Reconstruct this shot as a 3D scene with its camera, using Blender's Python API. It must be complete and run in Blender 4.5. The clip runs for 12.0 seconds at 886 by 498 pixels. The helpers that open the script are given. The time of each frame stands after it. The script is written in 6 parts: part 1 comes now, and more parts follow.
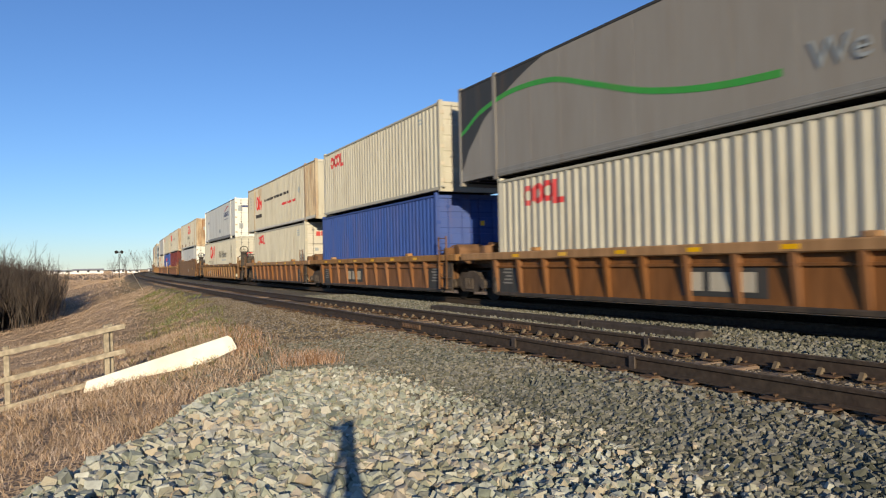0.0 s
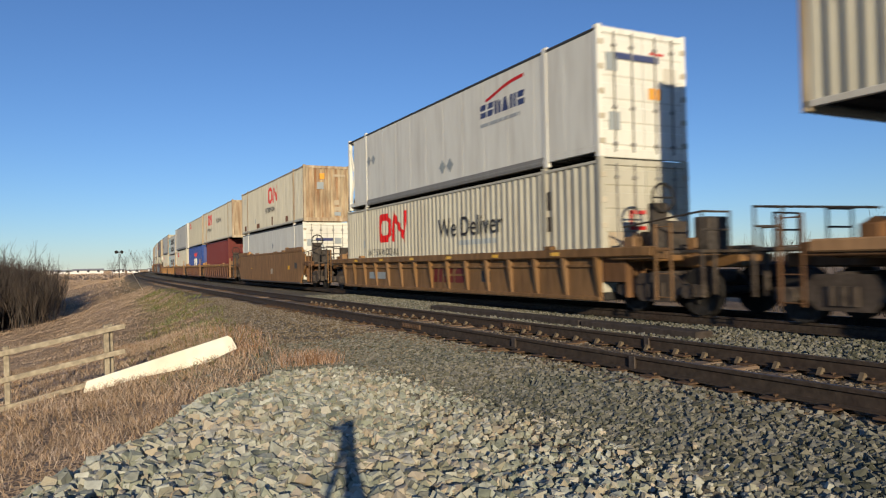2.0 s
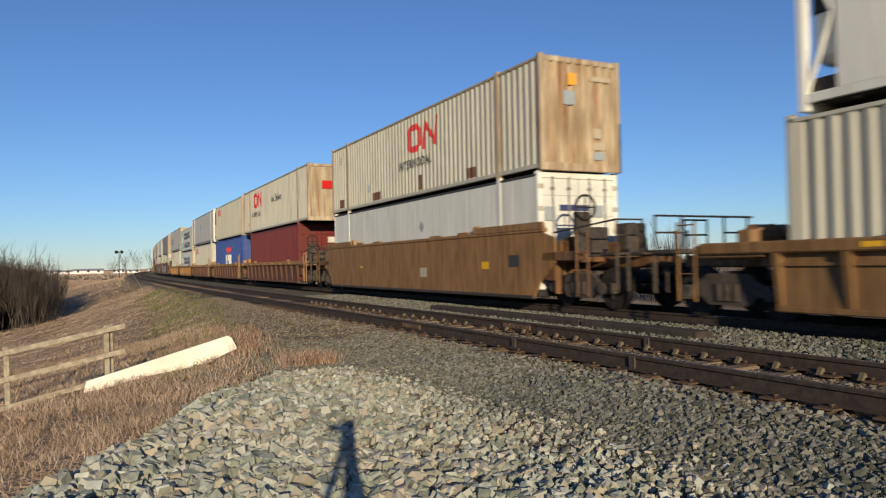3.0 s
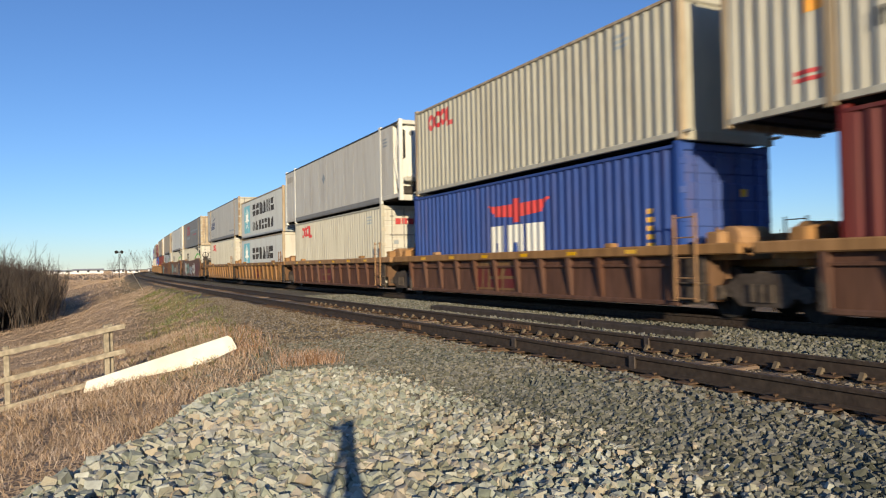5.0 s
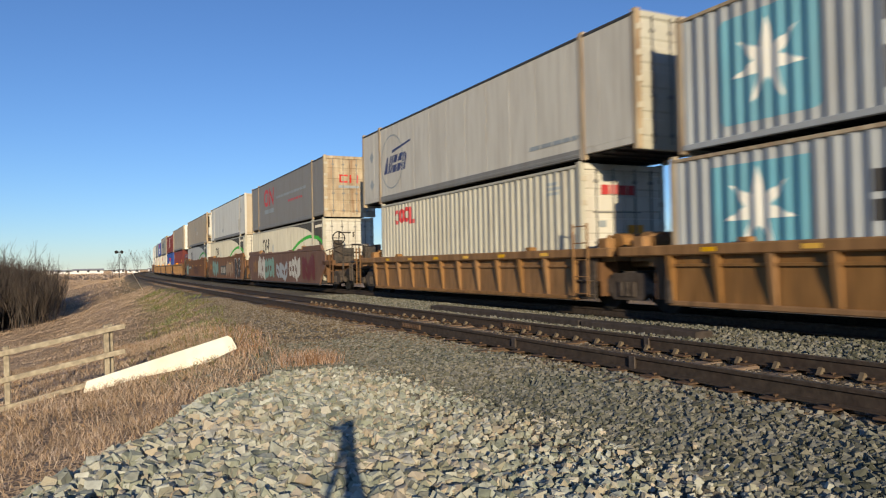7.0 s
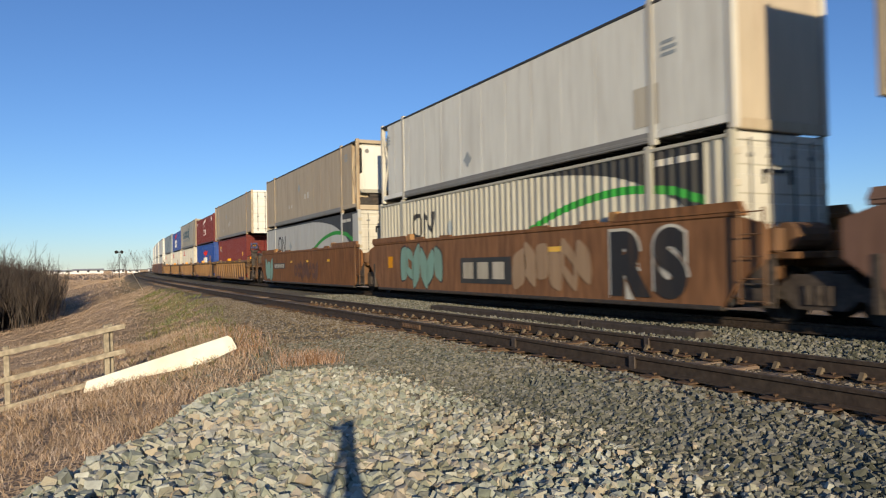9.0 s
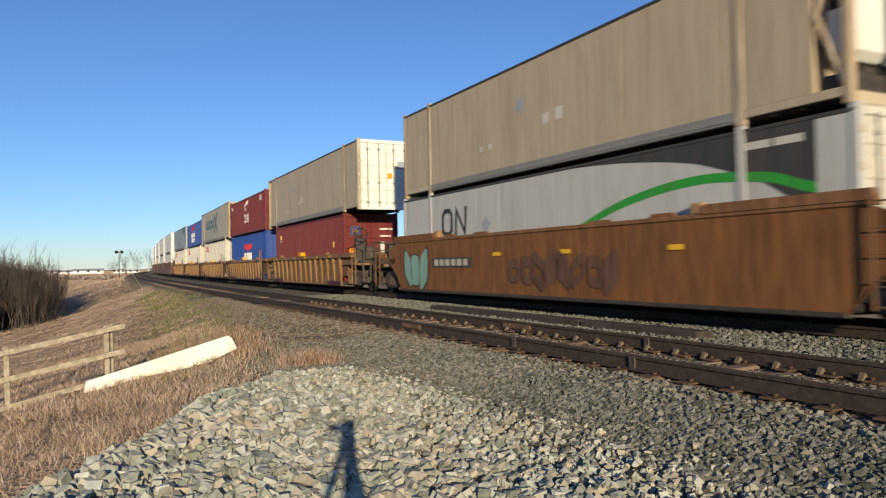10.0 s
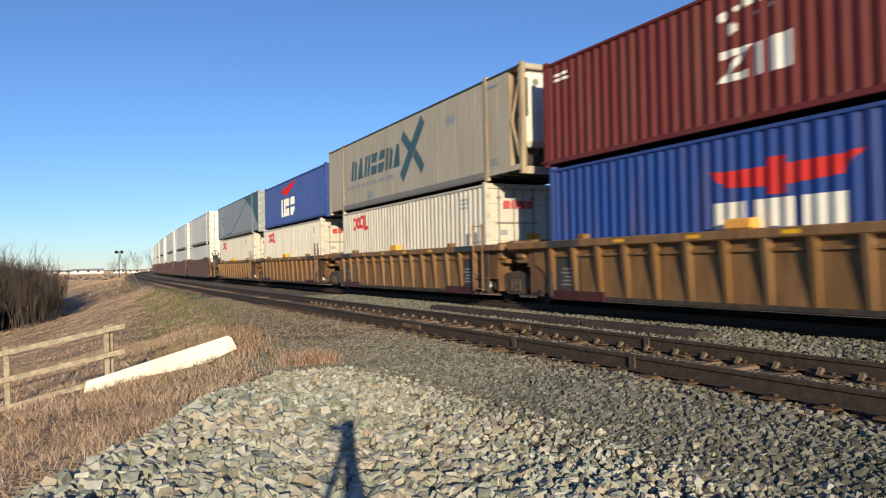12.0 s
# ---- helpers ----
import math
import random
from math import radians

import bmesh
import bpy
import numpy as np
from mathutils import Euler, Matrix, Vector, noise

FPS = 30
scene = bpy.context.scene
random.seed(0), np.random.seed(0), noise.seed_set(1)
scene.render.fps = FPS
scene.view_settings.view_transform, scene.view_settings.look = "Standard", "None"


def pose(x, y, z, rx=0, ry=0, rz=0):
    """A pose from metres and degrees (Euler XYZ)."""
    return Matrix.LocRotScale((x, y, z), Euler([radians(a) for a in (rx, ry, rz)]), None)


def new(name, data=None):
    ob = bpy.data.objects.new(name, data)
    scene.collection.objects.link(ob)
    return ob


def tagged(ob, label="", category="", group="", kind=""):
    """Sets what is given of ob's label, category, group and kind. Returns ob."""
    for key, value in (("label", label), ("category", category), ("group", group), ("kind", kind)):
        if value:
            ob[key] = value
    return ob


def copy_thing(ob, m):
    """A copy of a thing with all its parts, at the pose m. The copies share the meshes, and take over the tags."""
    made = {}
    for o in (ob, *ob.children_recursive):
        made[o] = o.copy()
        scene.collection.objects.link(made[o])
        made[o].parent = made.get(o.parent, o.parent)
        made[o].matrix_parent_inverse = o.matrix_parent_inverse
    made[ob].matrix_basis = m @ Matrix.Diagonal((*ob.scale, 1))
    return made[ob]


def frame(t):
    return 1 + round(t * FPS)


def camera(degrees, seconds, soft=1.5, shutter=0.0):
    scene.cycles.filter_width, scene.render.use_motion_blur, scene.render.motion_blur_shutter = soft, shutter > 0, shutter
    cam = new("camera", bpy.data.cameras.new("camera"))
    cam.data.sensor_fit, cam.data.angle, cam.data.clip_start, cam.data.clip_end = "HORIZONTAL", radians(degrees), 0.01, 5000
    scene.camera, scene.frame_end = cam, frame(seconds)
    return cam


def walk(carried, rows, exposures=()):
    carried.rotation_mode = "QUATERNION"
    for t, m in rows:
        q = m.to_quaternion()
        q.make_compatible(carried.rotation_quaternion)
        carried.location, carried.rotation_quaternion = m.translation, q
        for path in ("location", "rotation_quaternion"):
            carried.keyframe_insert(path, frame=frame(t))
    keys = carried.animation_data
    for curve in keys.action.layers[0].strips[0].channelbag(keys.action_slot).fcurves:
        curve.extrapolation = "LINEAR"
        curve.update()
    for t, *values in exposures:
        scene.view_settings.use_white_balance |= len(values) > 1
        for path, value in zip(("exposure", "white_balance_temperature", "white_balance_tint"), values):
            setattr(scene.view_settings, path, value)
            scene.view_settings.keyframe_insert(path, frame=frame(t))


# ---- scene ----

# World: z = 0 at the rail tops, y along the track, x to the right of the camera.
EYE_Z = 1.09
BEND = 0.000438          # curvature of the line, 1/m
SPEED = 20.857           # m/s
TRAIN_U, SIDING_U = 11.40, 6.44

cam = camera(63.26, 12.0, soft=1.15, shutter=0.2)
CAM_POSE = pose(0, 0, EYE_Z) @ pose(0, 0, 0, 0, 0, -27.36) @ pose(0, 0, 0, 91.106, 0, 0) @ pose(0, 0, 0, 0, 0, -1.134)
# the camera darkens its picture a little while bright sky opens behind the train
walk(cam, [(0, CAM_POSE), (12.0, CAM_POSE)],
     exposures=[(0, 0.29), (1.0, 0.20), (2.0, 0.03), (3.0, 0.01), (3.6, 0.06), (5.0, 0.30), (5.6, 0.24), (6.5, 0.16), (7.2, 0.18),
                (9.5, 0.20), (10.5, 0.28), (11.0, 0.28), (12.0, 0.35)])

# ---- light ----
SUN_WAY = Vector((0.3292, 0.9196, -0.2143))
world = bpy.data.worlds.new("sky_world")
scene.world = world
world.use_nodes = True
wn = world.node_tree
sky = wn.nodes.new("ShaderNodeTexSky")
sky.sky_type = "NISHITA"
sky.sun_disc = False
sky.sun_elevation = radians(12.4)
sky.sun_rotation = radians(199.7)
sky.altitude = 700
sky.air_density, sky.dust_density, sky.ozone_density = 1.0, 0.0, 4.0
tint = wn.nodes.new("ShaderNodeMix")
tint.data_type, tint.blend_type = "RGBA", "MULTIPLY"
tint.inputs["Factor"].default_value = 1.0
tint.inputs["B"].default_value = (0.95, 1.03, 1.24, 1)
wn.links.new(sky.outputs[0], tint.inputs["A"])
wn.links.new(tint.outputs["Result"], wn.nodes["Background"].inputs[0])
wn.nodes["Background"].inputs[1].default_value = 0.095
sun = new("sun", bpy.data.lights.new("sun", "SUN"))
sun.data.energy, sun.data.angle, sun.data.color = 5.0, radians(0.53), (1.0, 0.83, 0.57)
sun.rotation_mode = "QUATERNION"
sun.rotation_quaternion = SUN_WAY.to_track_quat("-Z", "Y")


# ---- materials ----
def material(name, colour, rough=0.8, metal=0.0, grain=12.0, amount=0.25, second=None, scale2=1.2, bump=0.0, bump_scale=60.0,
             stretch=(1, 1, 1), per_object=0.0, island=0.0, spec=0.3, streak=None, streak_amount=0.0, streak_range=(0.56, 0.80), odd=None):
    m = bpy.data.materials.new(name)
    m.use_nodes = True
    nt = m.node_tree
    b = nt.nodes["Principled BSDF"]
    b.inputs["Roughness"].default_value, b.inputs["Metallic"].default_value = rough, metal
    b.inputs["Specular IOR Level"].default_value = spec
    co = nt.nodes.new("ShaderNodeTexCoord")
    mp = nt.nodes.new("ShaderNodeMapping")
    mp.inputs["Scale"].default_value = stretch
    nt.links.new(co.outputs["Object"], mp.inputs["Vector"])

    def noise_tex(sc, detail):
        n = nt.nodes.new("ShaderNodeTexNoise")
        n.inputs["Scale"].default_value, n.inputs["Detail"].default_value = sc, detail
        nt.links.new(mp.outputs[0], n.inputs["Vector"])
        return n

    def mix(kind, fac, a, c):
        n = nt.nodes.new("ShaderNodeMix")
        n.data_type, n.blend_type = "RGBA", kind
        for sock, val in ((n.inputs["Factor"], fac), (n.inputs["A"], a), (n.inputs["B"], c)):
            if isinstance(val, (int, float)):
                sock.default_value = val
            elif isinstance(val, tuple):
                sock.default_value = (*val, 1)
            else:
                nt.links.new(val, sock)
        return n.outputs["Result"]

    def ramp(src, lo, hi):
        n = nt.nodes.new("ShaderNodeMapRange")
        n.inputs["From Min"].default_value, n.inputs["From Max"].default_value = lo, hi
        nt.links.new(src, n.inputs["Value"])
        return n.outputs["Result"]

    out = colour
    second = second or tuple(c * 0.55 for c in colour)
    out = mix("MIX", ramp(noise_tex(scale2, 6).outputs["Fac"], 0.45, 0.75), colour, second)
    if streak:
        m3 = nt.nodes.new("ShaderNodeMapping")
        m3.inputs["Scale"].default_value = (6.0, 7.0, 0.35)
        nt.links.new(co.outputs["Object"], m3.inputs["Vector"])
        oi = nt.nodes.new("ShaderNodeObjectInfo")
        cb = nt.nodes.new("ShaderNodeCombineXYZ")
        sc = nt.nodes.new("ShaderNodeMath")
        sc.operation, sc.inputs[1].default_value = "MULTIPLY", 50.0
        nt.links.new(oi.outputs["Random"], sc.inputs[0])
        nt.links.new(sc.outputs[0], cb.inputs[0])
        nt.links.new(cb.outputs[0], m3.inputs["Location"])
        n3 = nt.nodes.new("ShaderNodeTexNoise")
        n3.inputs["Scale"].default_value, n3.inputs["Detail"].default_value, n3.inputs["Roughness"].default_value = 0.9, 9, 0.7
        nt.links.new(m3.outputs[0], n3.inputs["Vector"])
        fac = ramp(n3.outputs["Fac"], *streak_range)
        lim = nt.nodes.new("ShaderNodeMath")
        lim.operation, lim.inputs[1].default_value = "MULTIPLY", streak_amount
        nt.links.new(fac, lim.inputs[0])
        out = mix("MIX", lim.outputs[0], out, streak)
    fine = ramp(noise_tex(grain, 5).outputs["Fac"], 0.3, 0.7)
    hsv = nt.nodes.new("ShaderNodeHueSaturation")
    mr = nt.nodes.new("ShaderNodeMapRange")
    mr.inputs["To Min"].default_value, mr.inputs["To Max"].default_value = 1 - amount, 1 + amount
    nt.links.new(fine, mr.inputs["Value"])
    nt.links.new(mr.outputs["Result"], hsv.inputs["Value"])
    nt.links.new(out, hsv.inputs["Color"])
    out = hsv.outputs["Color"]
    for width, node, socket in ((per_object, "ShaderNodeObjectInfo", "Random"), (island, "ShaderNodeNewGeometry", "Random Per Island")):
        if width:
            info = nt.nodes.new(node)
            h2 = nt.nodes.new("ShaderNodeHueSaturation")
            m2 = nt.nodes.new("ShaderNodeMapRange")
            m2.inputs["To Min"].default_value, m2.inputs["To Max"].default_value = 1 - width, 1 + width
            nt.links.new(info.outputs[socket], m2.inputs["Value"])
            nt.links.new(m2.outputs["Result"], h2.inputs["Value"])
            h3 = nt.nodes.new("ShaderNodeMapRange")
            h3.inputs["To Min"].default_value, h3.inputs["To Max"].default_value = 1 + 1.2 * width, 1 - 1.2 * width
            nt.links.new(info.outputs[socket], h3.inputs["Value"])
            nt.links.new(h3.outputs["Result"], h2.inputs["Saturation"])
            nt.links.new(out, h2.inputs["Color"])
            out = h2.outputs["Color"]
    if odd:            # some pieces have another colour
        info = nt.nodes.new("ShaderNodeNewGeometry" if island else "ShaderNodeObjectInfo")
        k1, k2 = nt.nodes.new("ShaderNodeMath"), nt.nodes.new("ShaderNodeMath")
        k1.operation, k1.inputs[1].default_value, k2.operation = "MULTIPLY", 7.31, "FRACT"
        nt.links.new(info.outputs["Random Per Island" if island else "Random"], k1.inputs[0])
        nt.links.new(k1.outputs[0], k2.inputs[0])
        out = mix("MIX", ramp(k2.outputs[0], 0.6, 1.15), out, odd)
    nt.links.new(out, b.inputs["Base Color"])
    if bump:
        bn = nt.nodes.new("ShaderNodeBump")
        bn.inputs["Strength"].default_value, bn.inputs["Distance"].default_value = bump, 0.02
        nt.links.new(noise_tex(bump_scale, 4).outputs["Fac"], bn.inputs["Height"])
        nt.links.new(bn.outputs[0], b.inputs["Normal"])
    return m


def paint(name, colour, dirt=(0.16, 0.11, 0.07), amount=0.07, rough=0.55, streaks=0.55, band=(0.56, 0.80), rust=(0.17, 0.09, 0.045)):
    """Weathered vehicle paint: streaks that run down the sheet."""
    return material(name, colour, rough, 0.0, 2.2, amount, tuple(0.8 * c + 0.2 * d for c, d in zip(colour, dirt)), 0.7, stretch=(1, 3.2, 0.5), bump=0.08, bump_scale=5, per_object=0.06, spec=0.22, streak=rust, streak_amount=streaks, streak_range=band)


M = {
    "cream": paint("cream_paint", (0.46, 0.445, 0.37), streaks=0.75),
    "pale": paint("pale_grey_paint", (0.57, 0.55, 0.48), amount=0.05, streaks=0.5, band=(0.5, 0.85)),
    "white": paint("white_paint", (0.72, 0.72, 0.66), amount=0.04, streaks=0.4, band=(0.52, 0.85)),
    "tan": paint("tan_grimy_paint", (0.47, 0.43, 0.34), amount=0.05, streaks=0.5, band=(0.5, 0.85)),
    "taupe": paint("taupe_grimy_paint", (0.46, 0.385, 0.28), amount=0.05, streaks=0.5, band=(0.5, 0.85)),
    "silver": paint("silver_grey_paint", (0.25, 0.238, 0.215), amount=0.035, streaks=0.35),
    "slate": paint("slate_grey_paint", (0.30, 0.34, 0.36), amount=0.035, streaks=0.3),
    "bluegrey": paint("blue_grey_paint", (0.36, 0.39, 0.41), amount=0.035, streaks=0.3),
    "blue": paint("blue_paint", (0.034, 0.076, 0.275)),
    "maroon": paint("maroon_paint", (0.135, 0.022, 0.021)),
    "red": paint("red_paint", (0.55, 0.035, 0.035)),
    "coral": paint("coral_red_paint", (0.50, 0.055, 0.06)),
    "black": paint("black_paint", (0.03, 0.03, 0.032)),
    "charcoal": paint("charcoal_paint", (0.045, 0.047, 0.047)),
    "green": paint("green_paint", (0.04, 0.30, 0.05)),
    "teal": paint("teal_paint", (0.12, 0.34, 0.44)),
    "mint": paint("mint_spray_paint", (0.22, 0.36, 0.30)),
    "rusty": paint("rust_run_cream_paint", (0.43, 0.36, 0.25), (0.22, 0.10, 0.04), 0.25, 0.65, 0.9, (0.44, 0.74), (0.20, 0.095, 0.042)),
    "ash": paint("ash_grey_paint", (0.47, 0.475, 0.45), amount=0.04, streaks=0.35),
    "burgundy": paint("burgundy_sill_paint", (0.06, 0.018, 0.022)),
    "stain_tag": paint("faded_tan_spray_paint", (0.36, 0.25, 0.16), streaks=0.8),
    "orange": paint("orange_sticker", (0.75, 0.33, 0.03)),
    "yellow": paint("yellow_reflector", (0.80, 0.45, 0.03)),
    "navy": paint("navy_paint", (0.04, 0.06, 0.16)),
    "petrol": paint("petrol_paint", (0.05, 0.12, 0.15)),
    "brown": paint("brown_car_paint", (0.205, 0.092, 0.036), (0.05, 0.035, 0.025), 0.3, 0.7, 0.75, (0.5, 0.82), (0.06, 0.04, 0.03)),
    "rust": paint("rust_brown_car_paint", (0.115, 0.058, 0.04), (0.25, 0.12, 0.05), 0.3, 0.75),
    "gold": paint("gold_car_paint", (0.215, 0.122, 0.055), (0.08, 0.05, 0.03), 0.28, 0.65, 0.8, (0.5, 0.8), (0.07, 0.045, 0.03)),
    "ochre": paint("ochre_car_paint", (0.26, 0.14, 0.056), (0.08, 0.05, 0.03), 0.28, 0.65, 0.8, (0.5, 0.8), (0.08, 0.05, 0.03)),
    "plum": paint("plum_brown_car_paint", (0.17, 0.10, 0.075), (0.25, 0.15, 0.07), 0.2, 0.7),
    "dusty": paint("dusty_tan_car_paint", (0.32, 0.18, 0.08), (0.16, 0.09, 0.05), 0.25, 0.75),
    "grimy": paint("grimy_brown_car_paint", (0.15, 0.08, 0.04), (0.04, 0.03, 0.025), 0.35, 0.8),
    "steel": material("dusty_steel", (0.06, 0.052, 0.046), 0.7, 0.3, 9, 0.35, (0.09, 0.065, 0.045), 2.0),
    "truck": material("dusty_cast_steel", (0.085, 0.068, 0.055), 0.8, 0.1, 9, 0.35, (0.05, 0.037, 0.03), 2.0),
    "dark": material("sooty_black_steel", (0.035, 0.032, 0.03), 0.75, 0.2, 8, 0.4),
    "grey_rail": paint("grey_bottom_rail", (0.22, 0.22, 0.21)),
    "rubber": material("black_rubber", (0.02, 0.02, 0.02), 0.8, 0, 20, 0.2),
    "rail_rust": material("rusty_rail_steel", (0.054, 0.041, 0.032), 0.8, 0.1, 14, 0.35, (0.05, 0.033, 0.026), 1.5, bump=0.2, bump_scale=40),
    "rail_top": material("worn_rail_head", (0.12, 0.095, 0.08), 0.5, 0.5, 14, 0.3),
    "joint": material("fresh_rust_joint_bar", (0.14, 0.085, 0.052), 0.85, 0, 18, 0.35),
    "sleeper": material("weathered_sleeper_wood", (0.17, 0.12, 0.085), 0.9, 0, 6, 0.4, (0.26, 0.19, 0.13), 1.3, bump=0.5, bump_scale=18, stretch=(0.3, 4, 4), per_object=0.35),
    "baulk": material("dark_creosoted_timber", (0.055, 0.044, 0.038), 0.85, 0, 8, 0.3, (0.05, 0.042, 0.04), 1.0, bump=0.3, bump_scale=14),
    "stone": material("grey_green_quarry_stone", (0.295, 0.315, 0.262), 0.85, 0, 16, 0.22, (0.36, 0.335, 0.265), 0.8, bump=0.35, bump_scale=45, island=0.34, odd=(0.44, 0.35, 0.25)),
    "stone_piece": material("grey_green_rubble_stone", (0.295, 0.315, 0.262), 0.85, 0, 16, 0.22, (0.36, 0.335, 0.265), 0.8, bump=0.35, bump_scale=45, per_object=0.34, odd=(0.44, 0.35, 0.25)),
    "ballast": material("grey_track_ballast", (0.112, 0.116, 0.094), 0.88, 0, 20, 0.25, (0.155, 0.145, 0.115), 0.6, island=0.5, odd=(0.26, 0.24, 0.19)),
    "ballast_brown": material("brown_dusty_ballast", (0.165, 0.134, 0.095), 0.9, 0, 20, 0.3, (0.15, 0.12, 0.09), 0.6, island=0.4),
    "grass": material("dry_straw_grass", (0.43, 0.315, 0.22), 0.8, 0, 3, 0.25, (0.32, 0.225, 0.145), 0.35, island=0.28),
    "grass_green": material("fading_green_grass", (0.13, 0.145, 0.05), 0.8, 0, 3, 0.3, (0.20, 0.16, 0.07), 0.5, island=0.4),
    "weed": material("russet_dry_weed", (0.37, 0.235, 0.155), 0.8, 0, 5, 0.3, (0.36, 0.21, 0.11), 1.0, island=0.4),
    "twig": material("bare_grey_brown_twigs", (0.06, 0.048, 0.04), 0.9, 0, 4, 0.3, (0.10, 0.073, 0.058), 0.4, island=0.3),
    "fence": material("grey_weathered_fence_wood", (0.36, 0.31, 0.23), 0.88, 0, 7, 0.3, (0.25, 0.21, 0.15), 1.4, bump=0.3, bump_scale=20, stretch=(2, 2, 2)),
    "board": material("white_painted_board", (0.80, 0.77, 0.66), 0.75, 0, 6, 0.07, (0.70, 0.66, 0.54), 1.2, bump=0.15, bump_scale=25),
    "shed": material("white_shed_cladding", (0.75, 0.74, 0.72), 0.7, 0, 0.5, 0.06, (0.66, 0.65, 0.63), 0.05),
    "roof": material("grey_shed_roof", (0.30, 0.30, 0.32), 0.7, 0, 0.5, 0.1, None, 0.05),
    "glass_dark": material("dark_window", (0.03, 0.035, 0.04), 0.2, 0, 4, 0.1),
    "plastic": material("black_camera_plastic", (0.02, 0.02, 0.02), 0.5, 0, 20, 0.2),
}


def ground_material():
    m = bpy.data.materials.new("embankment_ground")
    m.use_nodes = True
    nt = m.node_tree
    b = nt.nodes["Principled BSDF"]
    b.inputs["Roughness"].default_value = 0.95
    b.inputs["Specular IOR Level"].default_value = 0.15
    co = nt.nodes.new("ShaderNodeTexCoord")
    zone = nt.nodes.new("ShaderNodeAttribute")
    zone.attribute_name = "zone"          # red: gravel, green: brown dust, blue: green tint
    sep = nt.nodes.new("ShaderNodeSeparateColor")
    nt.links.new(zone.outputs["Color"], sep.inputs[0])

    def tex(sc, detail=6):
        n = nt.nodes.new("ShaderNodeTexNoise")
        n.inputs["Scale"].default_value, n.inputs["Detail"].default_value = sc, detail
        nt.links.new(co.outputs["Object"], n.inputs["Vector"])
        return n.outputs["Fac"]

    def mix(fac, a, c, kind="MIX"):
        n = nt.nodes.new("ShaderNodeMix")
        n.data_type, n.blend_type = "RGBA", kind
        for sock, val in ((n.inputs["Factor"], fac), (n.inputs["A"], a), (n.inputs["B"], c)):
            if isinstance(val, (int, float)):
                sock.default_value = val
            elif isinstance(val, tuple):
                sock.default_value = (*val, 1)
            else:
                nt.links.new(val, sock)
        return n.outputs["Result"]

    def sharpen(v, lo, hi):
        n = nt.nodes.new("ShaderNodeMapRange")
        n.inputs["From Min"].default_value, n.inputs["From Max"].default_value = lo, hi
        nt.links.new(v, n.inputs["Value"])
        return n.outputs["Result"]

    cell = nt.nodes.new("ShaderNodeTexVoronoi")
    cell.inputs["Scale"].default_value = 17
    nt.links.new(co.outputs["Object"], cell.inputs["Vector"])
    cs = nt.nodes.new("ShaderNodeSeparateColor")
    nt.links.new(cell.outputs["Color"], cs.inputs[0])
    gravel = mix(cs.outputs[0], (0.10, 0.09, 0.07), (0.22, 0.205, 0.165))
    gravel = mix(sharpen(tex(0.9), 0.45, 0.7), gravel, (0.17, 0.14, 0.105))
    dust = mix(sharpen(tex(14), 0.3, 0.7), (0.12, 0.09, 0.064), (0.205, 0.155, 0.11))
    straw = mix(sharpen(tex(0.35, 8), 0.35, 0.65), (0.44, 0.32, 0.215), (0.33, 0.235, 0.15))
    straw = mix(sharpen(tex(9, 8), 0.45, 0.8), straw, (0.17, 0.12, 0.07))
    green = mix(sharpen(tex(5, 8), 0.35, 0.65), (0.11, 0.115, 0.05), (0.22, 0.17, 0.095))
    c = mix(sep.outputs[2], straw, green)
    c = mix(sep.outputs[0], c, gravel)
    c = mix(sep.outputs[1], c, dust)
    nt.links.new(c, b.inputs["Base Color"])
    bn = nt.nodes.new("ShaderNodeBump")
    bn.inputs["Strength"].default_value, bn.inputs["Distance"].default_value = 0.8, 0.05
    hgt = nt.nodes.new("ShaderNodeMath")
    hgt.operation = "ADD"
    nt.links.new(cell.outputs["Distance"], hgt.inputs[0])
    nt.links.new(tex(6, 10), hgt.inputs[1])
    nt.links.new(hgt.outputs[0], bn.inputs["Height"])
    nt.links.new(bn.outputs[0], b.inputs["Normal"])
    return m


# ---- geometry helpers ----
def bend(y):
    """Sideways offset of the line at y."""
    if y <= 0:
        return 0.0
    if y <= 300:
        return BEND * y * y / 2
    return BEND * 300 * 300 / 2 + BEND * 300 * (y - 300)


def bend_angle(y):
    return math.degrees(math.atan(BEND * min(max(y, 0), 300)))


def line_pose(u, y, z=0.0):
    return pose(u + bend(y), y, z, 0, 0, -bend_angle(y))


def part(name, bm, mat, parent, label=""):
    me = bpy.data.meshes.new(name)
    bm.to_mesh(me)
    bm.free()
    for one in mat if isinstance(mat, (list, tuple)) else [mat]:
        me.materials.append(one)
    ob = new(name, me)
    if parent:
        ob.parent = parent
    return tagged(ob, label)


def share(ob, parent, m, name=None):
    """Another object on the same mesh."""
    o = new(name or ob.name.split(".")[0], ob.data)
    o.parent = parent
    o.matrix_basis = m
    return o


def box(bm, x0, x1, y0, y1, z0, z1, mi=0):
    v = [bm.verts.new(p) for p in ((x0, y0, z0), (x1, y0, z0), (x1, y1, z0), (x0, y1, z0), (x0, y0, z1), (x1, y0, z1), (x1, y1, z1), (x0, y1, z1))]
    for q in ((3, 2, 1, 0), (4, 5, 6, 7), (0, 1, 5, 4), (1, 2, 6, 5), (2, 3, 7, 6), (3, 0, 4, 7)):
        bm.faces.new([v[i] for i in q]).material_index = mi
    return v


